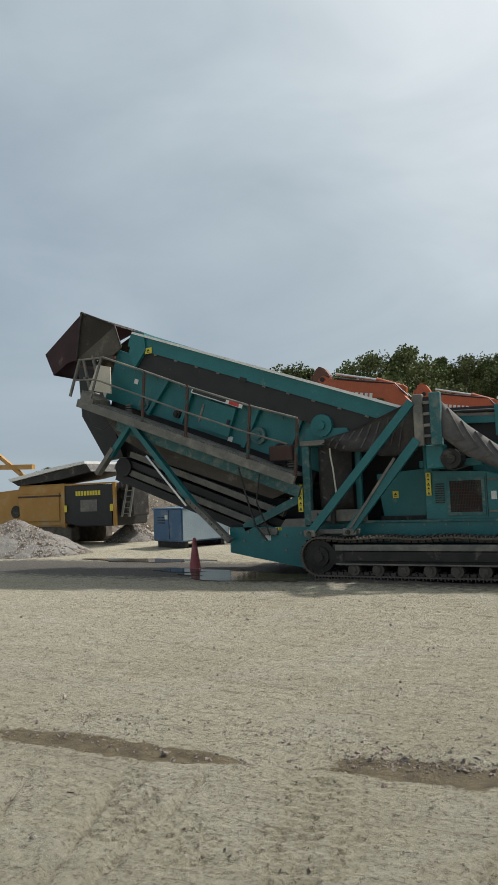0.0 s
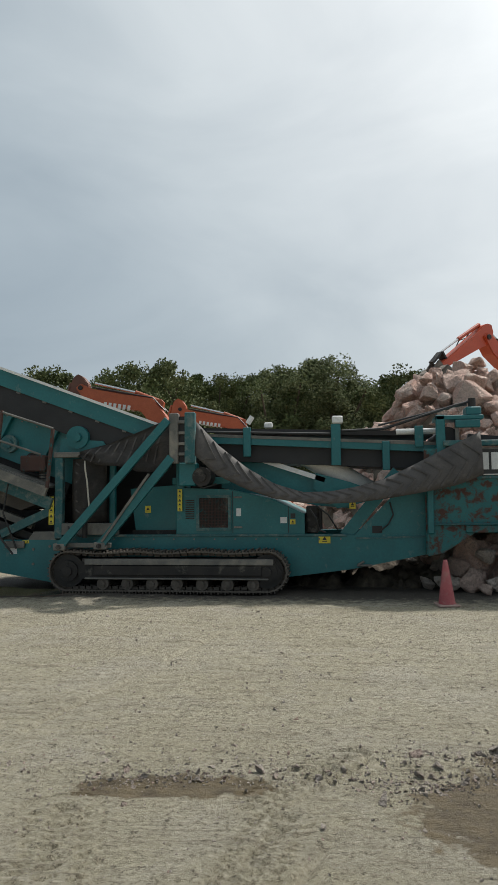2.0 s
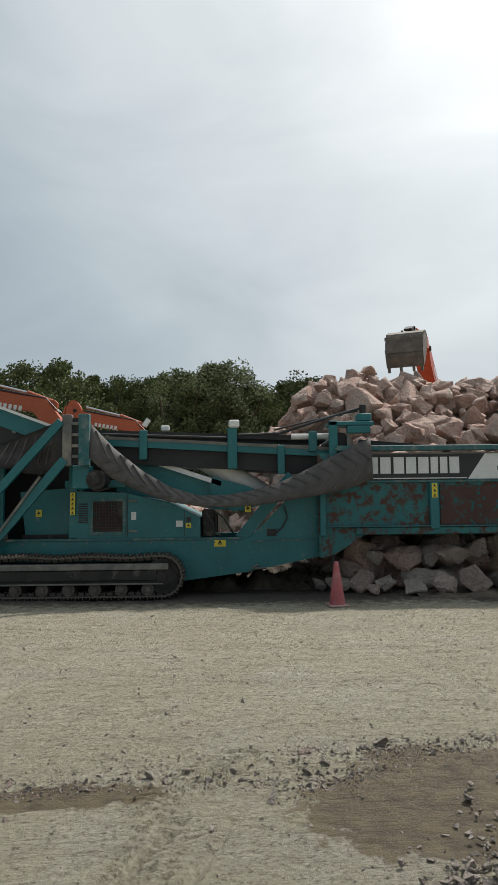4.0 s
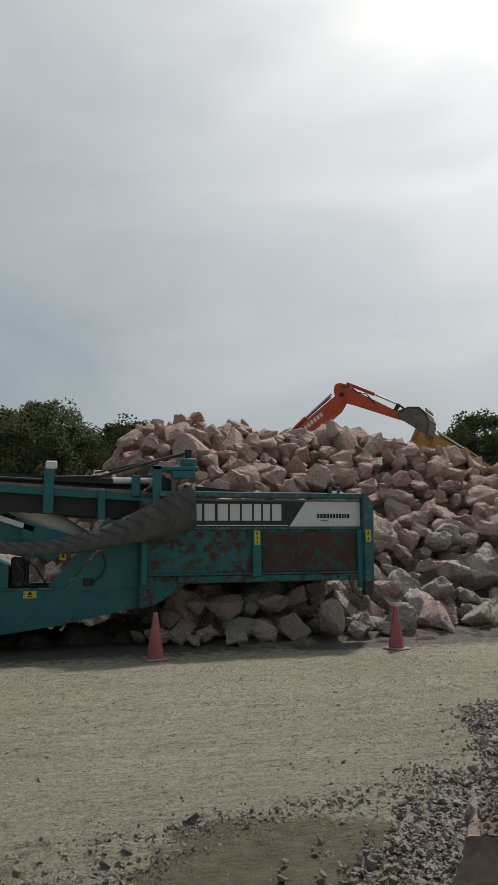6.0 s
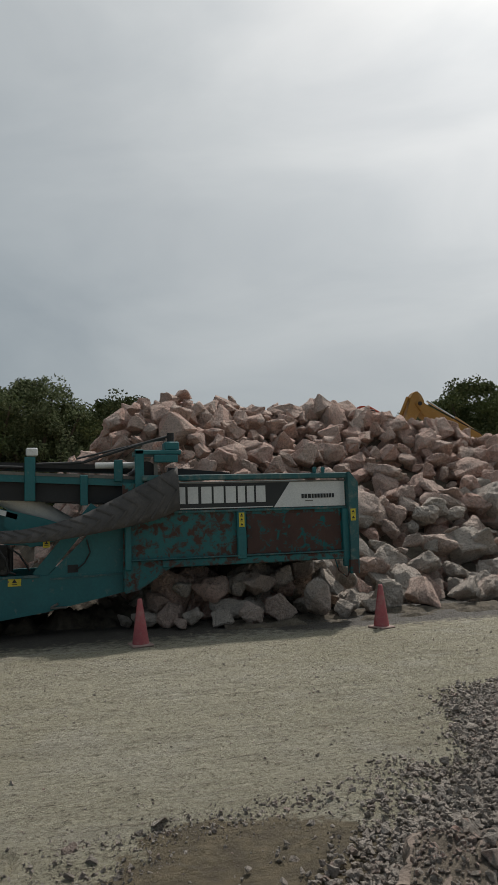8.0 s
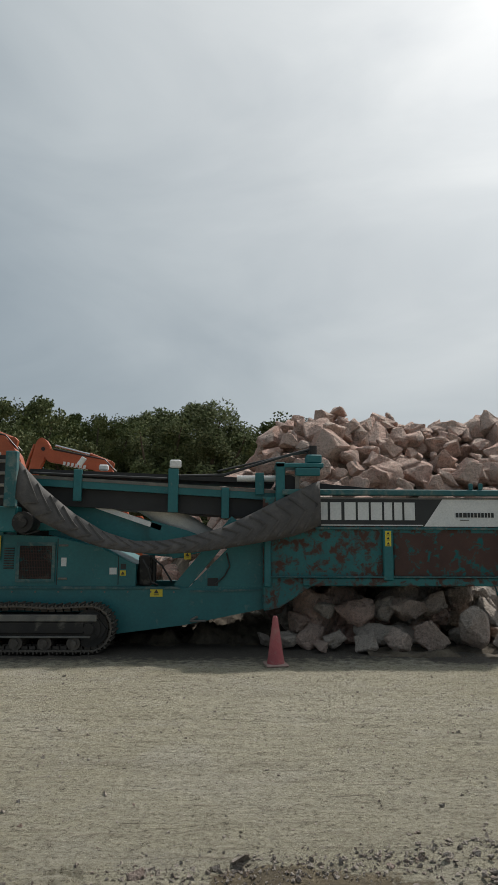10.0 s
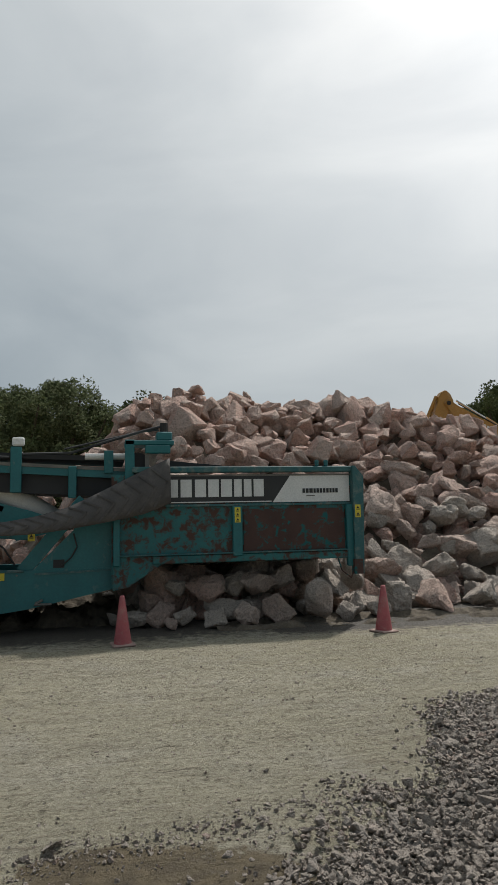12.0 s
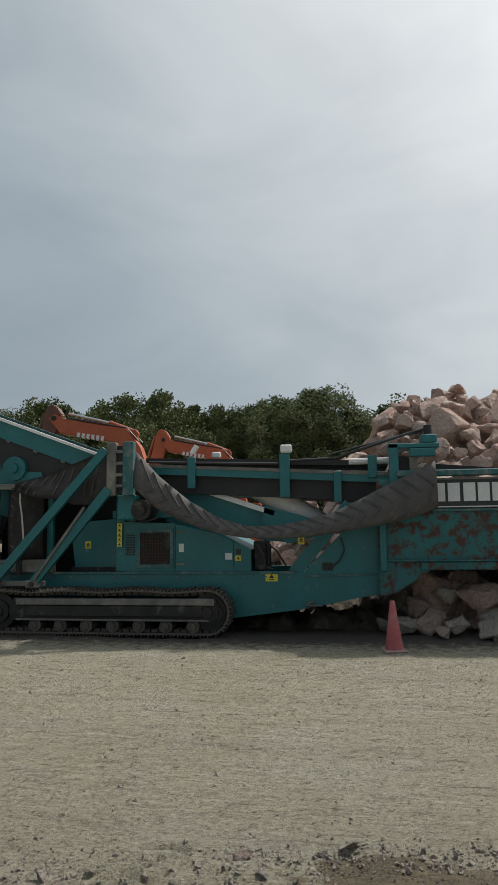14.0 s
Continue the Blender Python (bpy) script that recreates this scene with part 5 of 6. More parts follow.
def stick_bm(length=2.7, w=0.36):
    L = length
    return tub(B(), [(-0.5, 0.3), (-0.32, 0.42), (-0.05, 0.44), (0.3, 0.34), (L, 0.12), (L + 0.1, 0.0), (L, -0.1), (0.35, -0.16), (0.0, -0.26), (-0.25, -0.22), (-0.45, 0.05)], -w / 2, w / 2, 0.03)


def bucket_mesh(width=1.3):
    """Digging bucket, hinge at the origin, mouth towards -z and +x."""
    arc = [(0.1, 0.12), (0.5, 0.22), (0.95, 0.05), (1.18, -0.35), (1.15, -0.8), (0.95, -1.15)]
    bm = slab(B(), arc + [(0.9, -1.12), (1.08, -0.8), (1.1, -0.36), (0.9, -0.03), (0.5, 0.13), (0.14, 0.05)], -width / 2, width / 2)
    for y in (-width / 2, width / 2 - 0.03):
        slab(bm, arc + [(0.6, -0.85), (0.05, -0.2)], y, y + 0.03)
    box(bm, -0.08, 0.4, -0.22, -0.16, -0.1, 0.3)
    box(bm, -0.08, 0.4, 0.16, 0.22, -0.1, 0.3)
    for z in (-0.1, -0.55):
        slab(bm, [(1.17, z), (1.21, z), (1.21, z - 0.12), (1.16, z - 0.12)], -width / 2 - 0.01, width / 2 + 0.01)
    return bm


def shrunk(bm, f=0.84):
    bmesh.ops.scale(bm, vec=(f, f, f), verts=bm.verts[:])
    return bm


def tooth_bm(y):
    return slab(B(), [(0.98, -1.08), (0.84, -1.1), (0.82, -1.3), (0.88, -1.3)], y - 0.045, y + 0.045)


def build_excavator(name, label, paint, at, azimuth, boom_deg, stick_deg, bucket_deg, pivot=(0.0, 0.0, 1.9), L1=5.7, L2=2.7, size=1.0, bend=1.0, stick_paint=None):
    ex = thing("excavator", label, "excavator", at, group="excavators")
    bm = B()
    for y in (-1.3, 1.3):
        slab(bm, [(-2.0, 0.15), (-1.7, 0.0), (1.7, 0.0), (2.0, 0.15), (2.0, 0.7), (1.7, 0.9), (-1.7, 0.9), (-2.0, 0.7)], y - 0.28, y + 0.28)
    box(bm, -0.9, 0.9, -1.0, 1.0, 0.4, 1.0)
    part("undercarriage", bm, STEEL_WORN, ex, "tracked undercarriage")
    up = part("upper_body", tub(B(), [(-2.6, 1.15), (0.9, 1.15), (0.9, 2.0), (0.2, 2.1), (-2.4, 2.2), (-2.7, 1.9)], -1.3, 1.3, 0.06), paint, ex)
    cab = part("cab", tub(B(), [(-0.6, 1.15), (1.0, 1.15), (1.05, 2.0), (0.75, 2.95), (-0.6, 2.95)], 0.4, 1.28, 0.05), paint, up)
    part("counterweight", tub(B(), [(-2.9, 1.2), (-2.5, 1.2), (-2.5, 2.15), (-2.75, 2.1)], -1.25, 1.25, 0.05), STEEL_DARK, up)
    boom = part("boom", boom_bm(L1, 0.5, bend), paint, ex)
    bc = B()
    top = 1.02 * bend + 0.12
    k = 0.1 if bend > 1.5 else 0.0
    mid = top - (1.02 * bend - 0.3) * (0.22 - k) / (0.43 - k) + 0.06
    rod(bc, (L1 * (0.45 + k), 0.0, top), (L1 * 0.72, 0.0, mid), 0.085, 12)
    part("stick_cylinder", bc, paint, boom)
    part("cylinder_rod", rod(B(), (L1 * 0.72, 0, mid), (L1 - 0.2, 0, 0.5), 0.045, 10), ROD, boom)
    part("cylinder_lug", slab(B(), [(L1 * (0.4 + k), top - 0.2), (L1 * (0.5 + k), top - 0.2), (L1 * (0.46 + k), top + 0.07), (L1 * (0.43 + k), top + 0.07)], -0.1, 0.1), paint, boom)
    part("boom_pin", rod(rod(B(), (L1, -0.3, 0.03), (L1, 0.3, 0.03), 0.09, 12), (L1 * 0.43, -0.28, 0.6 * bend), (L1 * 0.43, 0.28, 0.6 * bend), 0.07, 12), STEEL_DARK, boom)
    slope = math.degrees(math.atan2(1.02 * bend - 0.3, (0.43 - k) * L1))
    for y in (-0.262, 0.25):
        for n in range(6):
            nb = part("name_block", box(B(), 0.0, 0.11, 0.0, 0.012, -0.08, 0.08), DECAL_W, boom)
            nb.matrix_basis = pose(L1 * 0.66 + 0.15 * n, y, 0.3 + (1.02 * bend - 0.6) * 0.5 - 0.15 * n * math.tan(radians(slope)), 0, slope, 0)
    for y in (-0.2, 0.2):
        part("boom_hose", hose(B(), [(L1 * (0.38 + k), y, 1.02 * bend), (L1 * (0.5 + k), y, 1.04 * bend), (L1 - 0.3, y, 0.36)], 0.025), GREY_LINE, boom)
    stick = part("stick", stick_bm(L2), stick_paint or paint, ex)
    part("bucket_cylinder", rod(B(), (-0.1, 0, 0.5), (L2 * 0.45, 0, 0.46), 0.07, 12), stick_paint or paint, stick)
    part("cylinder_rod", rod(B(), (L2 * 0.45, 0, 0.46), (L2 - 0.3, 0, 0.4), 0.038, 10), ROD, stick)
    part("link", beam(beam(B(), (L2 - 0.3, 0, 0.42), (L2 - 0.35, 0, 0.03), 0.3, 0.07, (1, 0, 0)), (L2 - 0.3, 0, 0.4), (L2 + 0.2, 0, 0.26), 0.24, 0.07), STEEL_DARK, stick)
    part("stick_hose", hose(B(), [(-0.2, -0.19, 0.3), (0.15, -0.2, 0.42), (0.5, -0.2, 0.3), (0.85, -0.2, 0.36), (1.3, -0.19, 0.12)], 0.022), GREY_LINE, stick)
    bk = part("bucket", shrunk(bucket_mesh()), BUCKET, ex, "worn grey steel bucket")
    for y in (-0.58, -0.16, 0.28, 0.56):
        part("bucket_tooth", shrunk(tooth_bm(y)), BUCKET, bk)
    ms = arm_poses(azimuth, boom_deg, stick_deg, bucket_deg, pivot, L1, L2)
    for ob, mm in zip((up, boom, stick, bk), ms):
        ob.matrix_basis = mm
    ex.scale = (size, size, size)
    return ex, (up, boom, stick, bk)


def arm_poses(azimuth, boom_deg, stick_deg, bucket_deg, pivot, L1, L2):
    """Poses of upper body, boom, stick and bucket in the excavator's space."""
    turn = pose(0, 0, 0, 0, 0, azimuth)
    p = Vector(pivot)
    boom = turn @ pose(*p, 0, -boom_deg, 0)
    e = p + Vector((math.cos(radians(boom_deg)), 0, math.sin(radians(boom_deg)))) * L1
    stick = turn @ pose(*e, 0, -stick_deg, 0)
    w = e + Vector((math.cos(radians(stick_deg)), 0, math.sin(radians(stick_deg)))) * L2
    bucket = turn @ pose(*w, 0, -bucket_deg, 0)
    return turn, boom, stick, bucket


DIG_AT, DIG_PIVOT = pose(10.2, 27.5, 0.9), (0.0, 0.0, 1.9)
digger, digger_parts = build_excavator("digger", "red-orange excavator working behind the boulder heap, arm raised", ORANGE_RED, DIG_AT, -165, 42, -32, -60, DIG_PIVOT, 5.5, 2.4)
build_excavator("parked", "orange excavator parked behind the machine with folded arm", ORANGE, pose(-2.4, 21.9, 0.0), 180, 44.8, -72, -60, size=0.85, bend=1.6, stick_paint=PARKED_STICK)
build_excavator("parked", "orange excavator parked far behind with folded arm", ORANGE, pose(-0.65, 28.0, 0.0), 180, 45, -70, -60, size=0.85, bend=1.6)
build_excavator("parked", "yellow excavator parked beyond the heap with folded arm", YELLOW, pose(21.15, 27.5, -0.1), 180, 49.5, -62, -60, bend=1.35)
build_rock_pile()


# ---- boulders under the feeder, loose spoil ----
def spoil(name, label, category, x0, x1, y0, y1, hfun, material, step=0.12, rough=0.06, seed=1):
    bm = B()
    xs, ys = np.arange(x0, x1 + step / 2, step), np.arange(y0, y1 + step / 2, step)
    X, Y = np.meshgrid(xs, ys)
    N = (vnoise(X, Y, 0.35, seed) - 0.5) * 2 + (vnoise(X, Y, 0.13, seed + 1) - 0.5) + (vnoise(X, Y, 0.055, seed + 2) - 0.5) * 0.9
    grid = []
    for j, y in enumerate(ys):
        row = []
        for i, x in enumerate(xs):
            h = hfun(x, y)
            row.append(bm.verts.new((x, y, h + (N[j, i] * rough if h > 0 else -0.05))))
        grid.append(row)
    for a, b in zip(grid[:-1], grid[1:]):
        for i in range(len(xs) - 1):
            bm.faces.new((a[i], a[i + 1], b[i + 1], b[i]))
    return tagged(new(name, mesh_of(name, bm, material, True)), label, category, kind="stuff")


def mound(cx, cy, rx, ry, h):
    return lambda x, y: h * (1 - math.hypot((x - cx) / rx, (y - cy) / ry)) if math.hypot((x - cx) / rx, (y - cy) / ry) < 1 else -0.06


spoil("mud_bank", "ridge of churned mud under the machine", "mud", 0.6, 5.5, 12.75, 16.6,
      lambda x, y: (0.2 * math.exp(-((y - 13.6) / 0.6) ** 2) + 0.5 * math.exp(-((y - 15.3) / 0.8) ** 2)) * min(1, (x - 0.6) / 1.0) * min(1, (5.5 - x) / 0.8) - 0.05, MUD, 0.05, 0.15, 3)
spoil("track_ridge", "ridge of dark mud along the foot of the boulders", "mud", 5.2, 15.0, 11.4, 12.9,
      lambda x, y: 0.10 * math.exp(-((y - 12.35 - 0.12 * math.sin(x)) / 0.28) ** 2) + 0.06 * math.exp(-((y - 11.85) / 0.16) ** 2) - 0.025, MUD, 0.05, 0.05, 6)


def prop_boulders():
    """Big grey boulders that stand under the feed hopper."""
    rng = random.Random(21)
    rows = [(3.75, 12.75, 0.3, 0), (4.05, 12.5, 0.42, 0), (4.45, 12.6, 0.5, 0), (4.55, 12.15, 0.3, 0), (4.85, 12.4, 0.5, 0), (5.2, 12.1, 0.4, 0), (5.45, 12.55, 0.55, 0), (5.7, 12.15, 0.52, 0), (6.2, 12.2, 0.62, 0),
            (7.3, 12.2, 0.42, 0), (7.55, 12.45, 0.52, 0), (7.9, 12.3, 0.36, 0), (4.3, 12.9, 0.5, 0.2), (4.7, 12.75, 0.55, 0.38), (5.15, 12.7, 0.6, 0.36), (5.6, 12.8, 0.5, 0.42), (6.0, 12.65, 0.6, 0.4), (6.4, 12.75, 0.5, 0.46), (7.25, 12.8, 0.6, 0.3),
            (7.7, 12.9, 0.6, 0.4), (5.0, 13.5, 0.8, 0.4), (6.0, 13.5, 0.8, 0.45), (7.0, 13.5, 0.8, 0.45), (6.5, 13.1, 0.7, 0.3), (4.5, 13.5, 0.7, 0.3),
            (8.35, 12.6, 0.72, 0), (9.05, 12.6, 0.85, 0), (9.85, 12.6, 0.78, 0), (10.45, 12.75, 0.62, 0), (11.1, 12.7, 0.75, 0), (11.8, 12.7, 0.7, 0), (12.4, 12.7, 0.8, 0), (13.2, 12.8, 0.8, 0)]
    for x, y, s, up in rows:
        ob = new("boulder", rng.choice(ROCK_MESHES_LOW))
        ob.matrix_world = Matrix.LocRotScale((x, y, 0.34 * s + up), Euler((rng.uniform(-0.5, 0.5), rng.uniform(-0.5, 0.5), rng.uniform(0, 6.3))), (s * rng.uniform(0.9, 1.2), s * 0.95, s * rng.uniform(0.95, 1.25)))
        tagged(ob, "grey granite boulder at the foot of the heap", "boulder", "boulders at the foot of the heap")
    bm = rock_bm(random.Random(3), 18)
    bmesh.ops.scale(bm, vec=(0.85, 0.9, 1.45), verts=bm.verts[:])
    ob = new("boulder", mesh_of("boulder", bm, ROCK_LOW, True, 0.33))
    ob.matrix_world = pose(6.86, 12.25, 0.36, 4, -5, 25) @ Matrix.Scale(0.72, 4)
    tagged(ob, "tall upright grey boulder under the hopper edge", "boulder", "boulders at the foot of the heap")


prop_boulders()


def scatter_stones():
    """Loose pebbles on the road and the spread of crushed gravel."""
    rng = random.Random(8)
    spots = []
    for _ in range(9000):
        x, y = rng.uniform(-5, 9), rng.uniform(2.6, 11.2)
        s = 0.0095 * math.exp(rng.gauss(0, 0.5))
        spots.append((x, y, s))
    for _ in range(500):
        spots.append((rng.uniform(-4, 8), rng.uniform(3.0, 10.5), rng.uniform(0.014, 0.026)))
    for _ in range(900):
        x = rng.uniform(-1.0, 6.0)
        spots.append((x, 5.2 + 0.12 * (x - 2) + rng.gauss(0, 0.13), 0.0095 * math.exp(rng.gauss(0, 0.55))))
    for a, b, n, wide in (((0.95, 4.86), (2.2, 5.05), 420, 0.07), ((2.2, 5.05), (3.1, 4.95), 300, 0.09), ((2.7, 5.35), (4.4, 5.5), 420, 0.1), ((2.6, 4.75), (3.3, 5.2), 260, 0.1), ((-1.6, 4.45), (0.6, 4.55), 160, 0.08)):
        for _ in range(n):
            f = rng.random()
            spots.append((a[0] + (b[0] - a[0]) * f + rng.gauss(0, 0.05), a[1] + (b[1] - a[1]) * f + rng.gauss(0, wide), 0.011 * math.exp(rng.gauss(0, 0.6))))
    for x, y, s in ((1.7, 5.43, 0.035), (2.05, 5.97, 0.035), (4.59, 6.28, 0.045), (2.29, 4.41, 0.04), (2.75, 6.6, 0.035), (4.5, 6.45, 0.03), (0.5, 5.45, 0.03), (4.78, 6.5, 0.03)):
        spots.append((x, y, s))
    arr = np.array(spots)
    z = ground_z(arr[:, 0], arr[:, 1])
    me = cloud_mesh("pebbles", rng, [((x, y, zz + 0.05 * s), s * 1.3) for (x, y, s), zz in zip(spots, z)], PEBBLE, 8)
    tagged(new("pebbles", me), "loose pebbles scattered over the dusty road", "pebbles", kind="stuff")
    spots = []
    while len(spots) < 52000:
        x, y = rng.uniform(2.8, 10.5), rng.uniform(3.3, 9.2)
        g = float(gravel_depth(np.array(x), np.array(y)))
        g += (float(vnoise(np.array(x), np.array(y), 0.3, 12)) - 0.5) * 0.35
        thin = g > -0.42 and 2.95 < x < 6.2 and rng.random() < 0.035
        if thin or (g > 0 and rng.random() < min(1.0, 0.12 + g * 1.5) * (1.0 if x < 8.5 else 0.6)):
            spots.append((x, y, 0.0225 * math.exp(rng.gauss(0, 0.4)), rng.uniform(0, 0.03)))
    for _ in range(420):
        # a thin line of stones along the wheel track
        f = rng.random() ** 0.7
        x = 2.7 + 2.5 * f
        spots.append((x, 5.12 + 0.3 * (x - 2.7) + rng.gauss(0, 0.1 + 0.05 * f), 0.014 * math.exp(rng.gauss(0, 0.45)), 0.004))
    arr = np.array(spots)
    z = ground_z(arr[:, 0], arr[:, 1])
    me = cloud_mesh("gravel", rng, [((x, y, zz + lift), s * 1.35) for (x, y, s, lift), zz in zip(spots, z)], GRAVEL, 12, 0.0, 1.2)
    tagged(new("gravel", me), "spread of grey crushed gravel beside the road", "gravel", kind="stuff")


scatter_stones()


# ---- concrete block with rubble on it, beside the camera's stand ----
def build_block():
    rng = random.Random(4)
    place = pose(3.59, 3.06, 0.0, 0, 0, -32)
    bm = B()

    def sheet(corner, along, up, n, m):
        corner, along, up = Vector(corner), Vector(along), Vector(up)
        grid = []
        for b in range(m + 1):
            row = []
            for a in range(n + 1):
                p = corner + along * (a / n) + up * (b / m)
                worn = max(0.0, p.z - 0.66) * max(0.0, 0.2 - p.x) * 0.7
                row.append(bm.verts.new(p + noise.noise_vector(p * 4.0) * 0.025 + noise.noise_vector(p * 15.0) * 0.016 + noise.noise_vector(p * 34.0) * 0.009 + Vector((worn, 0, -worn))))
            grid.append(row)
        for ra, rb in zip(grid[:-1], grid[1:]):
            for k in range(n):
                bm.faces.new((ra[k], ra[k + 1], rb[k + 1], rb[k]))

    for corner, along, up, n, m in (((0, 0, -0.02), (2.3, 0, 0), (0, 0, 0.87), 120, 45), ((0, 0.3, -0.02), (2.3, 0, 0), (0, 0, 0.87), 120, 45), ((0, 0, 0.85), (2.3, 0, 0), (0, 0.3, 0), 120, 16),
                                    ((0, 0, -0.02), (0, 0.3, 0), (0, 0, 0.87), 16, 45), ((2.3, 0, -0.02), (0, 0.3, 0), (0, 0, 0.87), 16, 45)):
        sheet(corner, along, up, n, m)
    bmesh.ops.remove_doubles(bm, verts=bm.verts[:], dist=0.0005)
    block = new("concrete_block", mesh_of("concrete_block", bm, CONCRETE))
    block.matrix_world = place
    tagged(block, "weathered concrete block topped with earth and rubble", "concrete block")

    def bank(u, v):
        edge = max(0.0, min(u - 0.06, v, 0.3 - v, 0.1) / 0.1)
        return 0.84 + 0.035 * edge + 0.07 * min(1.0, max(0.0, u - 0.3) / 0.6) * edge + (0.02 * noise.noise(Vector((u * 7, v * 7, 1))) + 0.018 * noise.noise(Vector((u * 22, v * 22, 5)))) * edge

    bm = B()
    us, vs = np.arange(0.06, 2.28, 0.016), np.linspace(0.0, 0.3, 20)
    grid = [[bm.verts.new((u, v, bank(u, v))) for u in us] for v in vs]
    for a, b in zip(grid[:-1], grid[1:]):
        for k in range(len(us) - 1):
            bm.faces.new((a[k], a[k + 1], b[k + 1], b[k]))
    earth = new("rubble_bank", mesh_of("rubble_bank", bm, RUBBLE, True))
    earth.matrix_world = place
    tagged(earth, "layer of brown earth on the concrete block", "earth", kind="stuff")
    spots = []
    for _ in range(3200):
        u, v = rng.uniform(0.06, 2.25), rng.uniform(0.0, 0.3)
        spots.append(((u, v, bank(u, v) + 0.004), 0.011 * math.exp(rng.gauss(0, 0.55))))
    for _ in range(60):
        u, v = rng.uniform(0.2, 2.2), rng.uniform(0.02, 0.28)
        spots.append(((u, v, bank(u, v) + 0.012), rng.uniform(0.03, 0.075)))
    stones = new("rubble_stones", cloud_mesh("rubble_stones", rng, spots, EARTH_STONE, 16, 0.02, 1.5))
    stones.matrix_world = place
    tagged(stones, "broken stones lying on the earth of the block", "stones", kind="stuff")


build_block()


# ---- puddles behind the tail ----
def puddle(cx, cy, rx, ry, seed):
    rng = random.Random(seed)
    bm = B()
    n = 40
    ph = [rng.uniform(0, 6.3) for _ in range(3)]
    vs = []
    for k in range(n):
        a = 2 * math.pi * k / n
        r = 1 + 0.18 * math.sin(3 * a + ph[0]) + 0.12 * math.sin(5 * a + ph[1]) + 0.07 * math.sin(9 * a + ph[2])
        vs.append(bm.verts.new((cx + rx * r * math.cos(a), cy + ry * r * math.sin(a), 0.018)))
    bm.faces.new(vs)
    r = bmesh.ops.extrude_face_region(bm, geom=bm.faces[:])
    bmesh.ops.translate(bm, vec=(0, 0, -0.05), verts=[g for g in r["geom"] if isinstance(g, bmesh.types.BMVert)])
    tagged(new("puddle", mesh_of("puddle", bm, WATER)), "shallow muddy puddle mirroring the sky", "puddle", "puddles", "stuff")


puddle(-3.3, 12.0, 1.7, 0.55, 1)
puddle(-7.5, 14.3, 1.6, 0.35, 2)
puddle(-5.1, 12.6, 0.9, 0.25, 3)


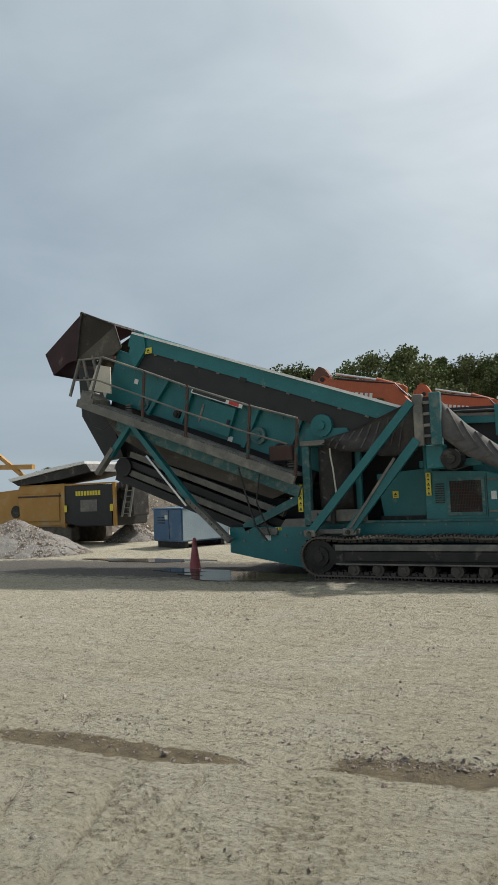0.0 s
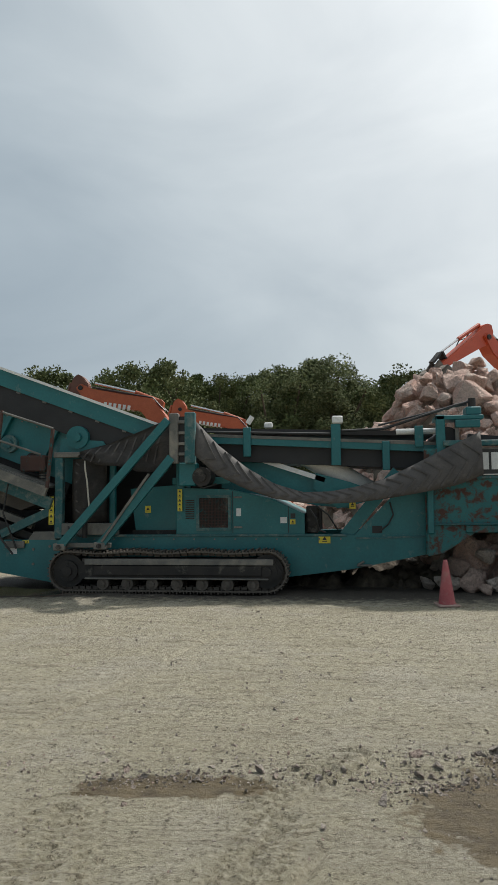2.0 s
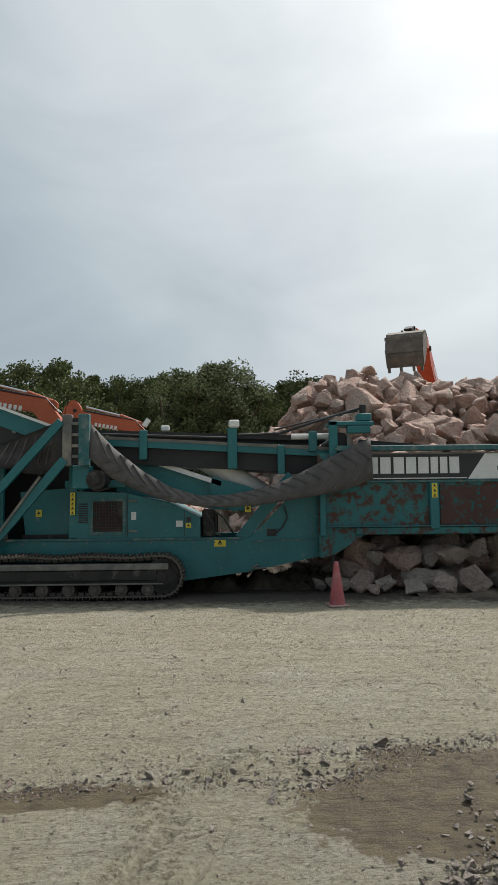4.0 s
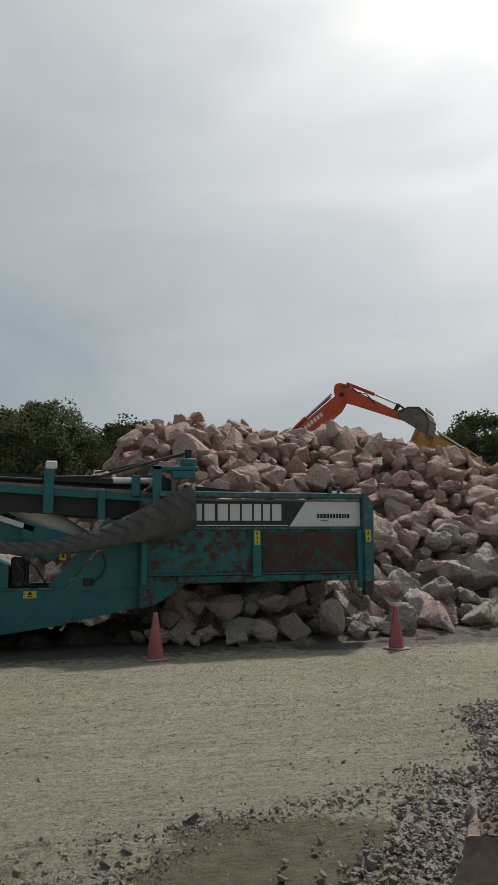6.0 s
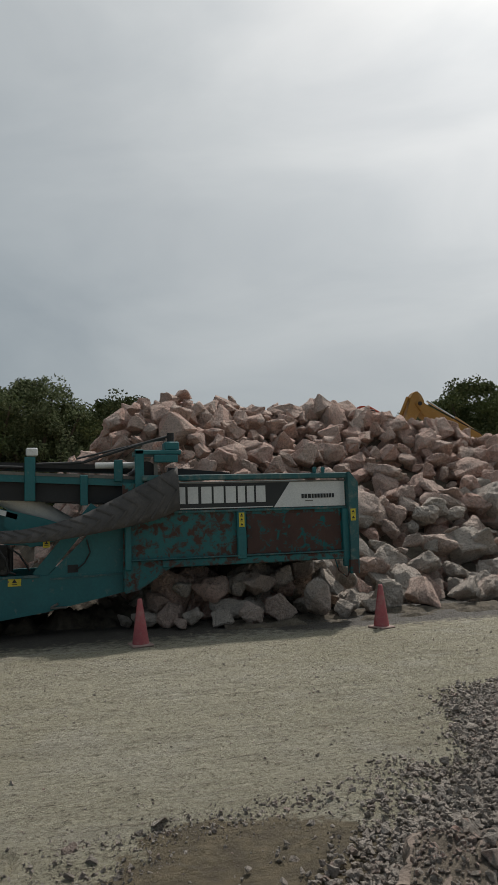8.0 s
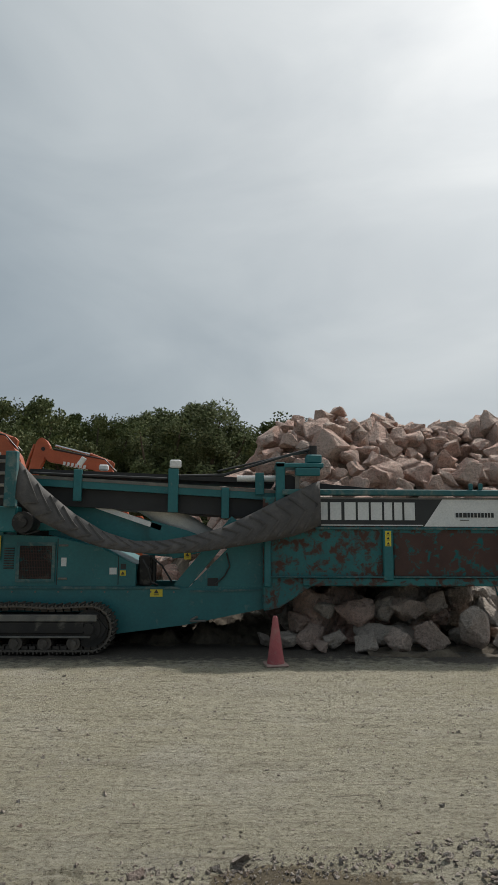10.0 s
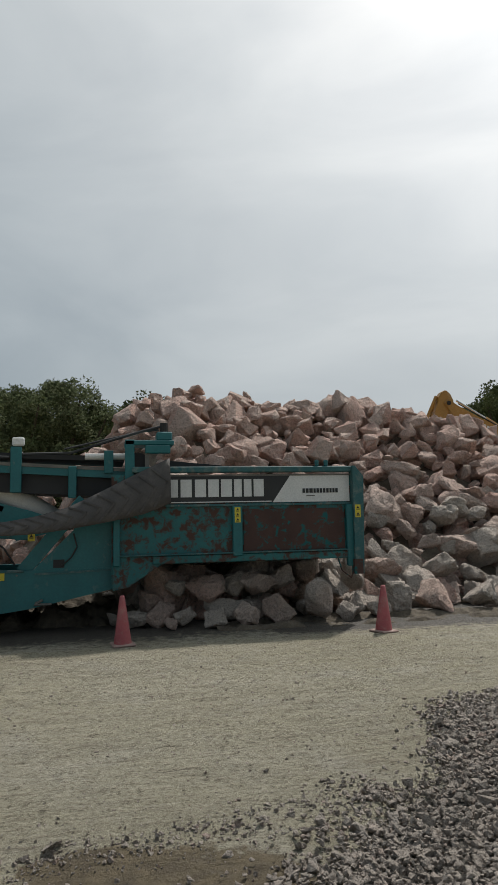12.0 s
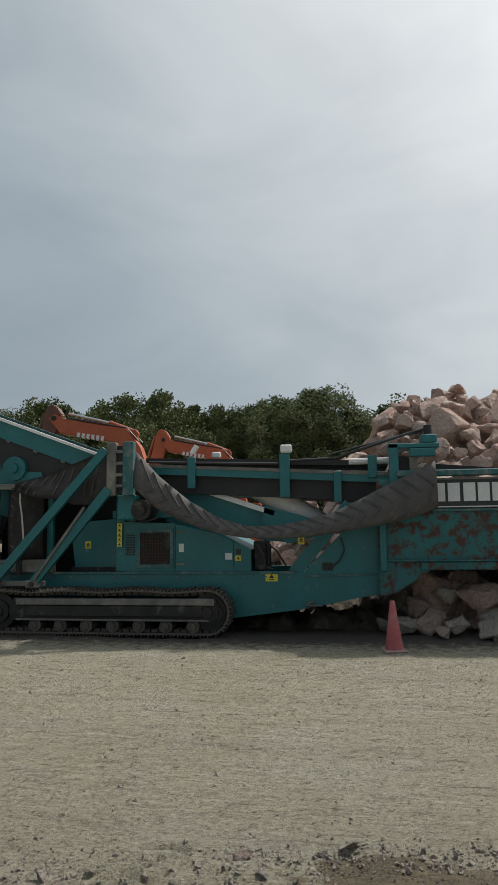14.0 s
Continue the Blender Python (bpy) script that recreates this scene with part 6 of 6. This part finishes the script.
# ---- yellow crusher, far tail side ----
def build_crusher():
    c = thing("crusher", "yellow tracked crusher with a black tail box and white cover", "crusher")
    Y0 = 18.4
    body = part("body", tub(B(), [(-16.0, 0.62), (-13.95, 0.62), (-13.9, 2.05), (-16.05, 2.05)], Y0, Y0 + 2.2, 0.05), YELLOW, c)
    part("body_panel", box(B(), -15.9, -14.1, Y0 - 0.03, Y0, 0.8, 1.75, 0.02), YELLOW, body)
    part("body_band", box(B(), -16.0, -13.95, Y0 - 0.04, Y0, 1.62, 1.68), RUST, body)
    part("front_block", tub(B(), [(-18.5, 0.6), (-16.0, 0.6), (-16.0, 1.95), (-18.5, 1.8)], Y0 + 0.2, Y0 + 2.4, 0.05), YELLOW, c)
    part("engine_port", rod(B(), (-16.35, Y0 + 0.17, 1.15), (-16.35, Y0 + 0.22, 1.15), 0.22, 14), STEEL_DARK, c)
    tail = part("tail_box", tub(B(), [(-13.85, 0.75), (-13.2, 0.62), (-11.85, 0.62), (-11.75, 1.95), (-13.85, 2.0)], Y0 - 0.05, Y0 + 1.8, 0.03), BLACK, c, "black tail box")
    part("tail_frame", box(box(box(B(), -13.95, -13.82, Y0 - 0.08, Y0 + 0.0, 0.6, 2.05), -11.78, -11.68, Y0 - 0.08, Y0, 0.62, 2.0), -13.9, -11.7, Y0 - 0.07, Y0, 1.97, 2.02), YELLOW, tail)
    x = -13.35
    for k in range(9):
        part("name_block", box(B(), x, x + 0.085, Y0 - 0.06, Y0 - 0.05, 1.62, 1.77), YELLOW_DECAL, tail)
        x += 0.12
    part("label_plate", box(B(), -13.15, -12.45, Y0 - 0.06, Y0 - 0.05, 1.1, 1.48), STEEL_GREY, tail)
    for x in (-13.83, -11.9):
        part("sticker", box(B(), x, x + 0.12, Y0 - 0.09, Y0 - 0.08, 1.1, 1.32), YELLOW_DECAL, tail)
    part("cover", slab(B(), [(-16.4, 2.3), (-14.2, 2.62), (-12.9, 2.75), (-12.9, 2.66), (-14.2, 2.5), (-16.3, 2.2)], Y0 - 0.1, Y0 + 2.2), WHITE, c, "white sheet-metal cover")
    part("cover_side", slab(B(), [(-16.3, 2.2), (-14.0, 2.5), (-12.9, 2.66), (-12.7, 2.4), (-14.0, 2.2), (-16.0, 2.05)], Y0 - 0.02, Y0 + 2.1), STEEL_DARK, c)
    for y in (Y0 + 0.1, Y0 + 1.8):
        part("crawler", tub(B(), [(-16.6, 0.1), (-16.3, 0.0), (-14.0, 0.0), (-13.7, 0.15), (-13.7, 0.55), (-14.0, 0.68), (-16.3, 0.68), (-16.6, 0.5)], y, y + 0.4, 0.03), STEEL_WORN, c)
    part("boom_arm", beam(beam(B(), (-16.3, Y0 + 1, 2.75), (-20, Y0 + 1, 2.9), 0.15, 0.18), (-16.6, Y0 + 1, 2.3), (-19.5, Y0 + 1, 4.2), 0.12, 0.14), YELLOW, c)
    part("ladder", beam(beam(B(), (-11.5, Y0, 0.9), (-11.2, Y0, 2.1), 0.05, 0.06), (-11.2, Y0, 0.9), (-10.95, Y0, 2.1), 0.05, 0.06), STEEL_GREY, c)
    for k in range(6):
        z = 1.0 + 0.18 * k
        part("rung", beam(B(), (-11.48 + 0.045 * k, Y0, z), (-11.18 + 0.04 * k, Y0, z), 0.03, 0.03), STEEL_GREY, c)
    part("side_engine", box(rod(B(), (-11.6, Y0 + 0.2, 1.9), (-11.2, Y0 + 0.2, 2.0), 0.18, 12), -12.2, -11.3, Y0 + 0.3, Y0 + 1.2, 0.9, 2.0, 0.05), STEEL_DARK, c)


build_crusher()


def build_generator():
    g = thing("generator", "blue and pale steel generator box on skids", "generator", pose(-9.0, 18.2, 0.0, 0, 0, -22))
    part("housing", tub(B(), [(-0.75, 0.18), (0.75, 0.18), (0.75, 1.12), (-0.75, 1.12)], -0.62, 1.1, 0.03), BLUE, g)
    part("side_sheet", box(B(), 0.745, 0.765, -0.58, 1.05, 0.22, 1.1), PALE, g)
    part("lid", box(B(), -0.78, 0.78, -0.65, 1.13, 1.11, 1.15, 0.01), BLUE, g)
    for y in (-0.5, 0.8):
        part("skid", box(B(), -0.7, 0.7, y, y + 0.12, 0, 0.18), STEEL_DARK, g)
    for z in (0.7, 0.78, 0.86):
        part("louvre", box(B(), -0.5, -0.1, -0.63, -0.62, z, z + 0.03), STEEL_DARK, g)
    part("door_seam", box(B(), 0.1, 0.115, -0.63, -0.62, 0.25, 1.08), STEEL_DARK, g)
    part("sticker", box(B(), -0.1, 0.05, -0.63, -0.62, 0.82, 0.94), DECAL_W, g)


build_generator()


def heap(name, label, cx, cy, rx, ry, h, n, size, material, seed):
    """A heap of crushed stone: its core and its loose stones in one mesh."""
    rng = random.Random(seed)
    spoil(name, label, "stone heap", cx - rx, cx + rx, cy - ry, cy + ry, mound(cx, cy, rx, ry, h), material, max(0.12, rx / 20), 0.05, seed)
    spots = []
    f = mound(cx, cy, rx, ry, h)
    while len(spots) < n:
        x, y = rng.uniform(cx - rx, cx + rx), rng.uniform(cy - ry, cy + 0.3 * ry)
        if f(x, y) > 0:
            spots.append(((x, y, f(x, y)), size * math.exp(rng.gauss(0, 0.4))))
    tagged(new("heap_stones", cloud_mesh("heap_stones", rng, spots, GRAVEL, 8)), "crushed stones lying on the " + name.replace("_", " "), "stones", kind="stuff")


heap("gravel_heap", "grey heap of crushed stone", -13.2, 15.6, 2.6, 1.8, 1.0, 6000, 0.042, GREY_SOIL, 31)
heap("stone_heap", "small pale heap of crushed stone", -12.6, 20.3, 1.0, 0.9, 0.75, 1500, 0.04, GREY_SOIL, 32)
heap("far_heap", "long far heap of crushed grey stone", -15.0, 29.0, 7.0, 4.0, 3.0, 2600, 0.1, SOIL, 33)
heap("rubble_heap", "low heap of pale broken concrete behind the tail", -6.3, 21.5, 1.6, 1.2, 1.15, 260, 0.22, GREY_SOIL, 34)


# ---- trees ----
def tree_meshes(seed, height, width):
    rng = random.Random(seed)
    bm = B()
    rod(bm, (0, 0, 0), (rng.uniform(-0.2, 0.2), 0, height * 0.35), 0.26, 8, 0.17)
    tips = []
    for k in range(8):
        a = k * 2.4 + rng.uniform(-0.3, 0.3)
        z0 = height * rng.uniform(0.18, 0.4)
        r = width * rng.uniform(0.25, 0.5)
        p = Vector((math.cos(a) * r * 0.5, math.sin(a) * r * 0.5, z0 + height * 0.18))
        q = Vector((math.cos(a) * r, math.sin(a) * r, height * rng.uniform(0.55, 0.85)))
        rod(bm, (0, 0, z0), p, 0.13, 6, 0.09)
        rod(bm, p, q, 0.09, 6, 0.03)
        tips += [p.lerp(q, 0.5), q]
    trunk = mesh_of("trunk", bm, BARK)
    # crown: leaves gathered in uneven clumps
    clumps = []
    for k in range(105):
        t = rng.uniform(0.05, 1.0)
        r = width * 0.5 * math.sin(math.pi * min(1, 0.18 + t * 0.78)) ** 0.6 * math.sqrt(rng.uniform(0.15, 1.0)) * rng.uniform(0.85, 1.05)
        a = rng.uniform(0, 6.3)
        clumps.append((Vector((math.cos(a) * r, math.sin(a) * r, height * (0.1 + 0.82 * t))), rng.uniform(0.38, 0.9)))
    for p in tips:
        clumps.append((p, rng.uniform(0.5, 0.9)))
    V, F = [], []
    for c, r in clumps:
        for _ in range(250):
            d = Vector((rng.gauss(0, 1), rng.gauss(0, 1), rng.gauss(0, 0.75)))
            p = c + d.normalized() * r * 0.85 * rng.random() ** 0.55
            s = rng.uniform(0.05, 0.1)
            u = Vector((rng.gauss(0, 1), rng.gauss(0, 1), rng.gauss(0, 1))).normalized()
            w = u.orthogonal().normalized()
            n = u.cross(w) * s * 0.3
            o = len(V)
            V += [p - u * s, p + w * s * 0.62 + n, p + u * s, p - w * s * 0.62 + n]
            F += [(o, o + 1, o + 2), (o, o + 2, o + 3)]
    crown = bpy.data.meshes.new("crown")
    crown.from_pydata([v[:] for v in V], [], F)
    crown.materials.append(LEAVES)
    return trunk, crown


def build_trees():
    kinds = []
    for k, (h, w) in enumerate(((9.0, 7.5), (8.2, 8.5), (9.6, 8.0), (7.6, 7.0))):
        tr, cr = tree_meshes(40 + k, h, w)
        t = thing("tree", "broad dark green deciduous tree in full leaf", "tree", group="trees behind the quarry")
        for nm, me in (("trunk", tr), ("crown", cr)):
            ob = new(nm, me)
            ob.parent = t
        kinds.append((t, h))
    rng = random.Random(77)
    # skyline: x and height of the tree tops along the edge of the wood
    sky_x = (-23, -21.8, -20, -18.5, -16, -13.5, -8.5, -5.2, 0.4, 5.0, 7.6, 12, 20, 27, 32, 36.2, 41, 46, 49, 56)
    sky_h = (12.0, 12.6, 11.2, 10.4, 11.3, 11.4, 11.3, 11.3, 12.0, 12.3, 10.9, 9.0, 8.6, 8.8, 10.6, 12.4, 11.7, 9.6, 8.0, 6.8)
    used = set()
    x = -23.5
    while x < 58:
        for row, (yy, f) in enumerate(((49.0, 1.0), (55.0, 0.98))):
            k = rng.randrange(4)
            t, h = kinds[k]
            px = x + rng.uniform(-0.8, 0.8) + row * 1.7
            H = float(np.interp(px, sky_x, sky_h)) * f * (rng.uniform(0.97, 1.05) if px > 26 else rng.uniform(0.9, 1.06))
            s = H / (h * 0.995)
            mm = pose(px, yy + rng.uniform(-1.5, 1.5), -0.1, 0, 0, rng.uniform(0, 360))
            if k not in used:
                used.add(k)
                c = t
                t.matrix_basis = mm
            else:
                c = copy_thing(t, mm)
            c.scale = (s, s, s)
        x += rng.uniform(3.6, 5.2)
    for px, py, s in ((-37.6, 42, 0.5),):
        c = copy_thing(kinds[0][0], pose(px, py, -0.1, 0, 0, 30))
        c.scale = (s, s, s)


build_trees()


# ---- what moves ----
def motions():
    rows = [(0.0, -160, 38, -27, -60), (1.5, -146, 42, -25.5, -60), (2.0, -143, 48, -29, -50), (2.5, -134, 49.2, -21.5, -22), (2.7, -131, 49, -19, -15), (3.7, -118, 44, -8, -2),
            (4.8, -99.5, 43, 0, 4), (5.0, -95, 45.5, -3, 4), (5.2, -89, 48, -8, 2), (5.5, -77, 48, -11, 6), (5.8, -57, 48.5, -18, 12), (6.0, -42, 51.5, -25, 14), (6.2, -30, 52, -27, 10), (6.5, -15.5, 47, -24, -10),
            (6.8, -12.5, 43, -26, -40), (7.0, -11.5, 40.5, -28, -48), (7.5, -4.7, 33.5, -24, -52), (8.5, 0, 28, -30, -60), (11.0, 2, 24, -36, -60), (14.0, 2, 24, -36, -60)]
    keyed = [(t, arm_poses(a, b, s, k, DIG_PIVOT, 5.5, 2.4)) for t, a, b, s, k in rows]
    for i, ob in enumerate(digger_parts):
        walk(ob, [(t, ms[i]) for t, ms in keyed])


motions()
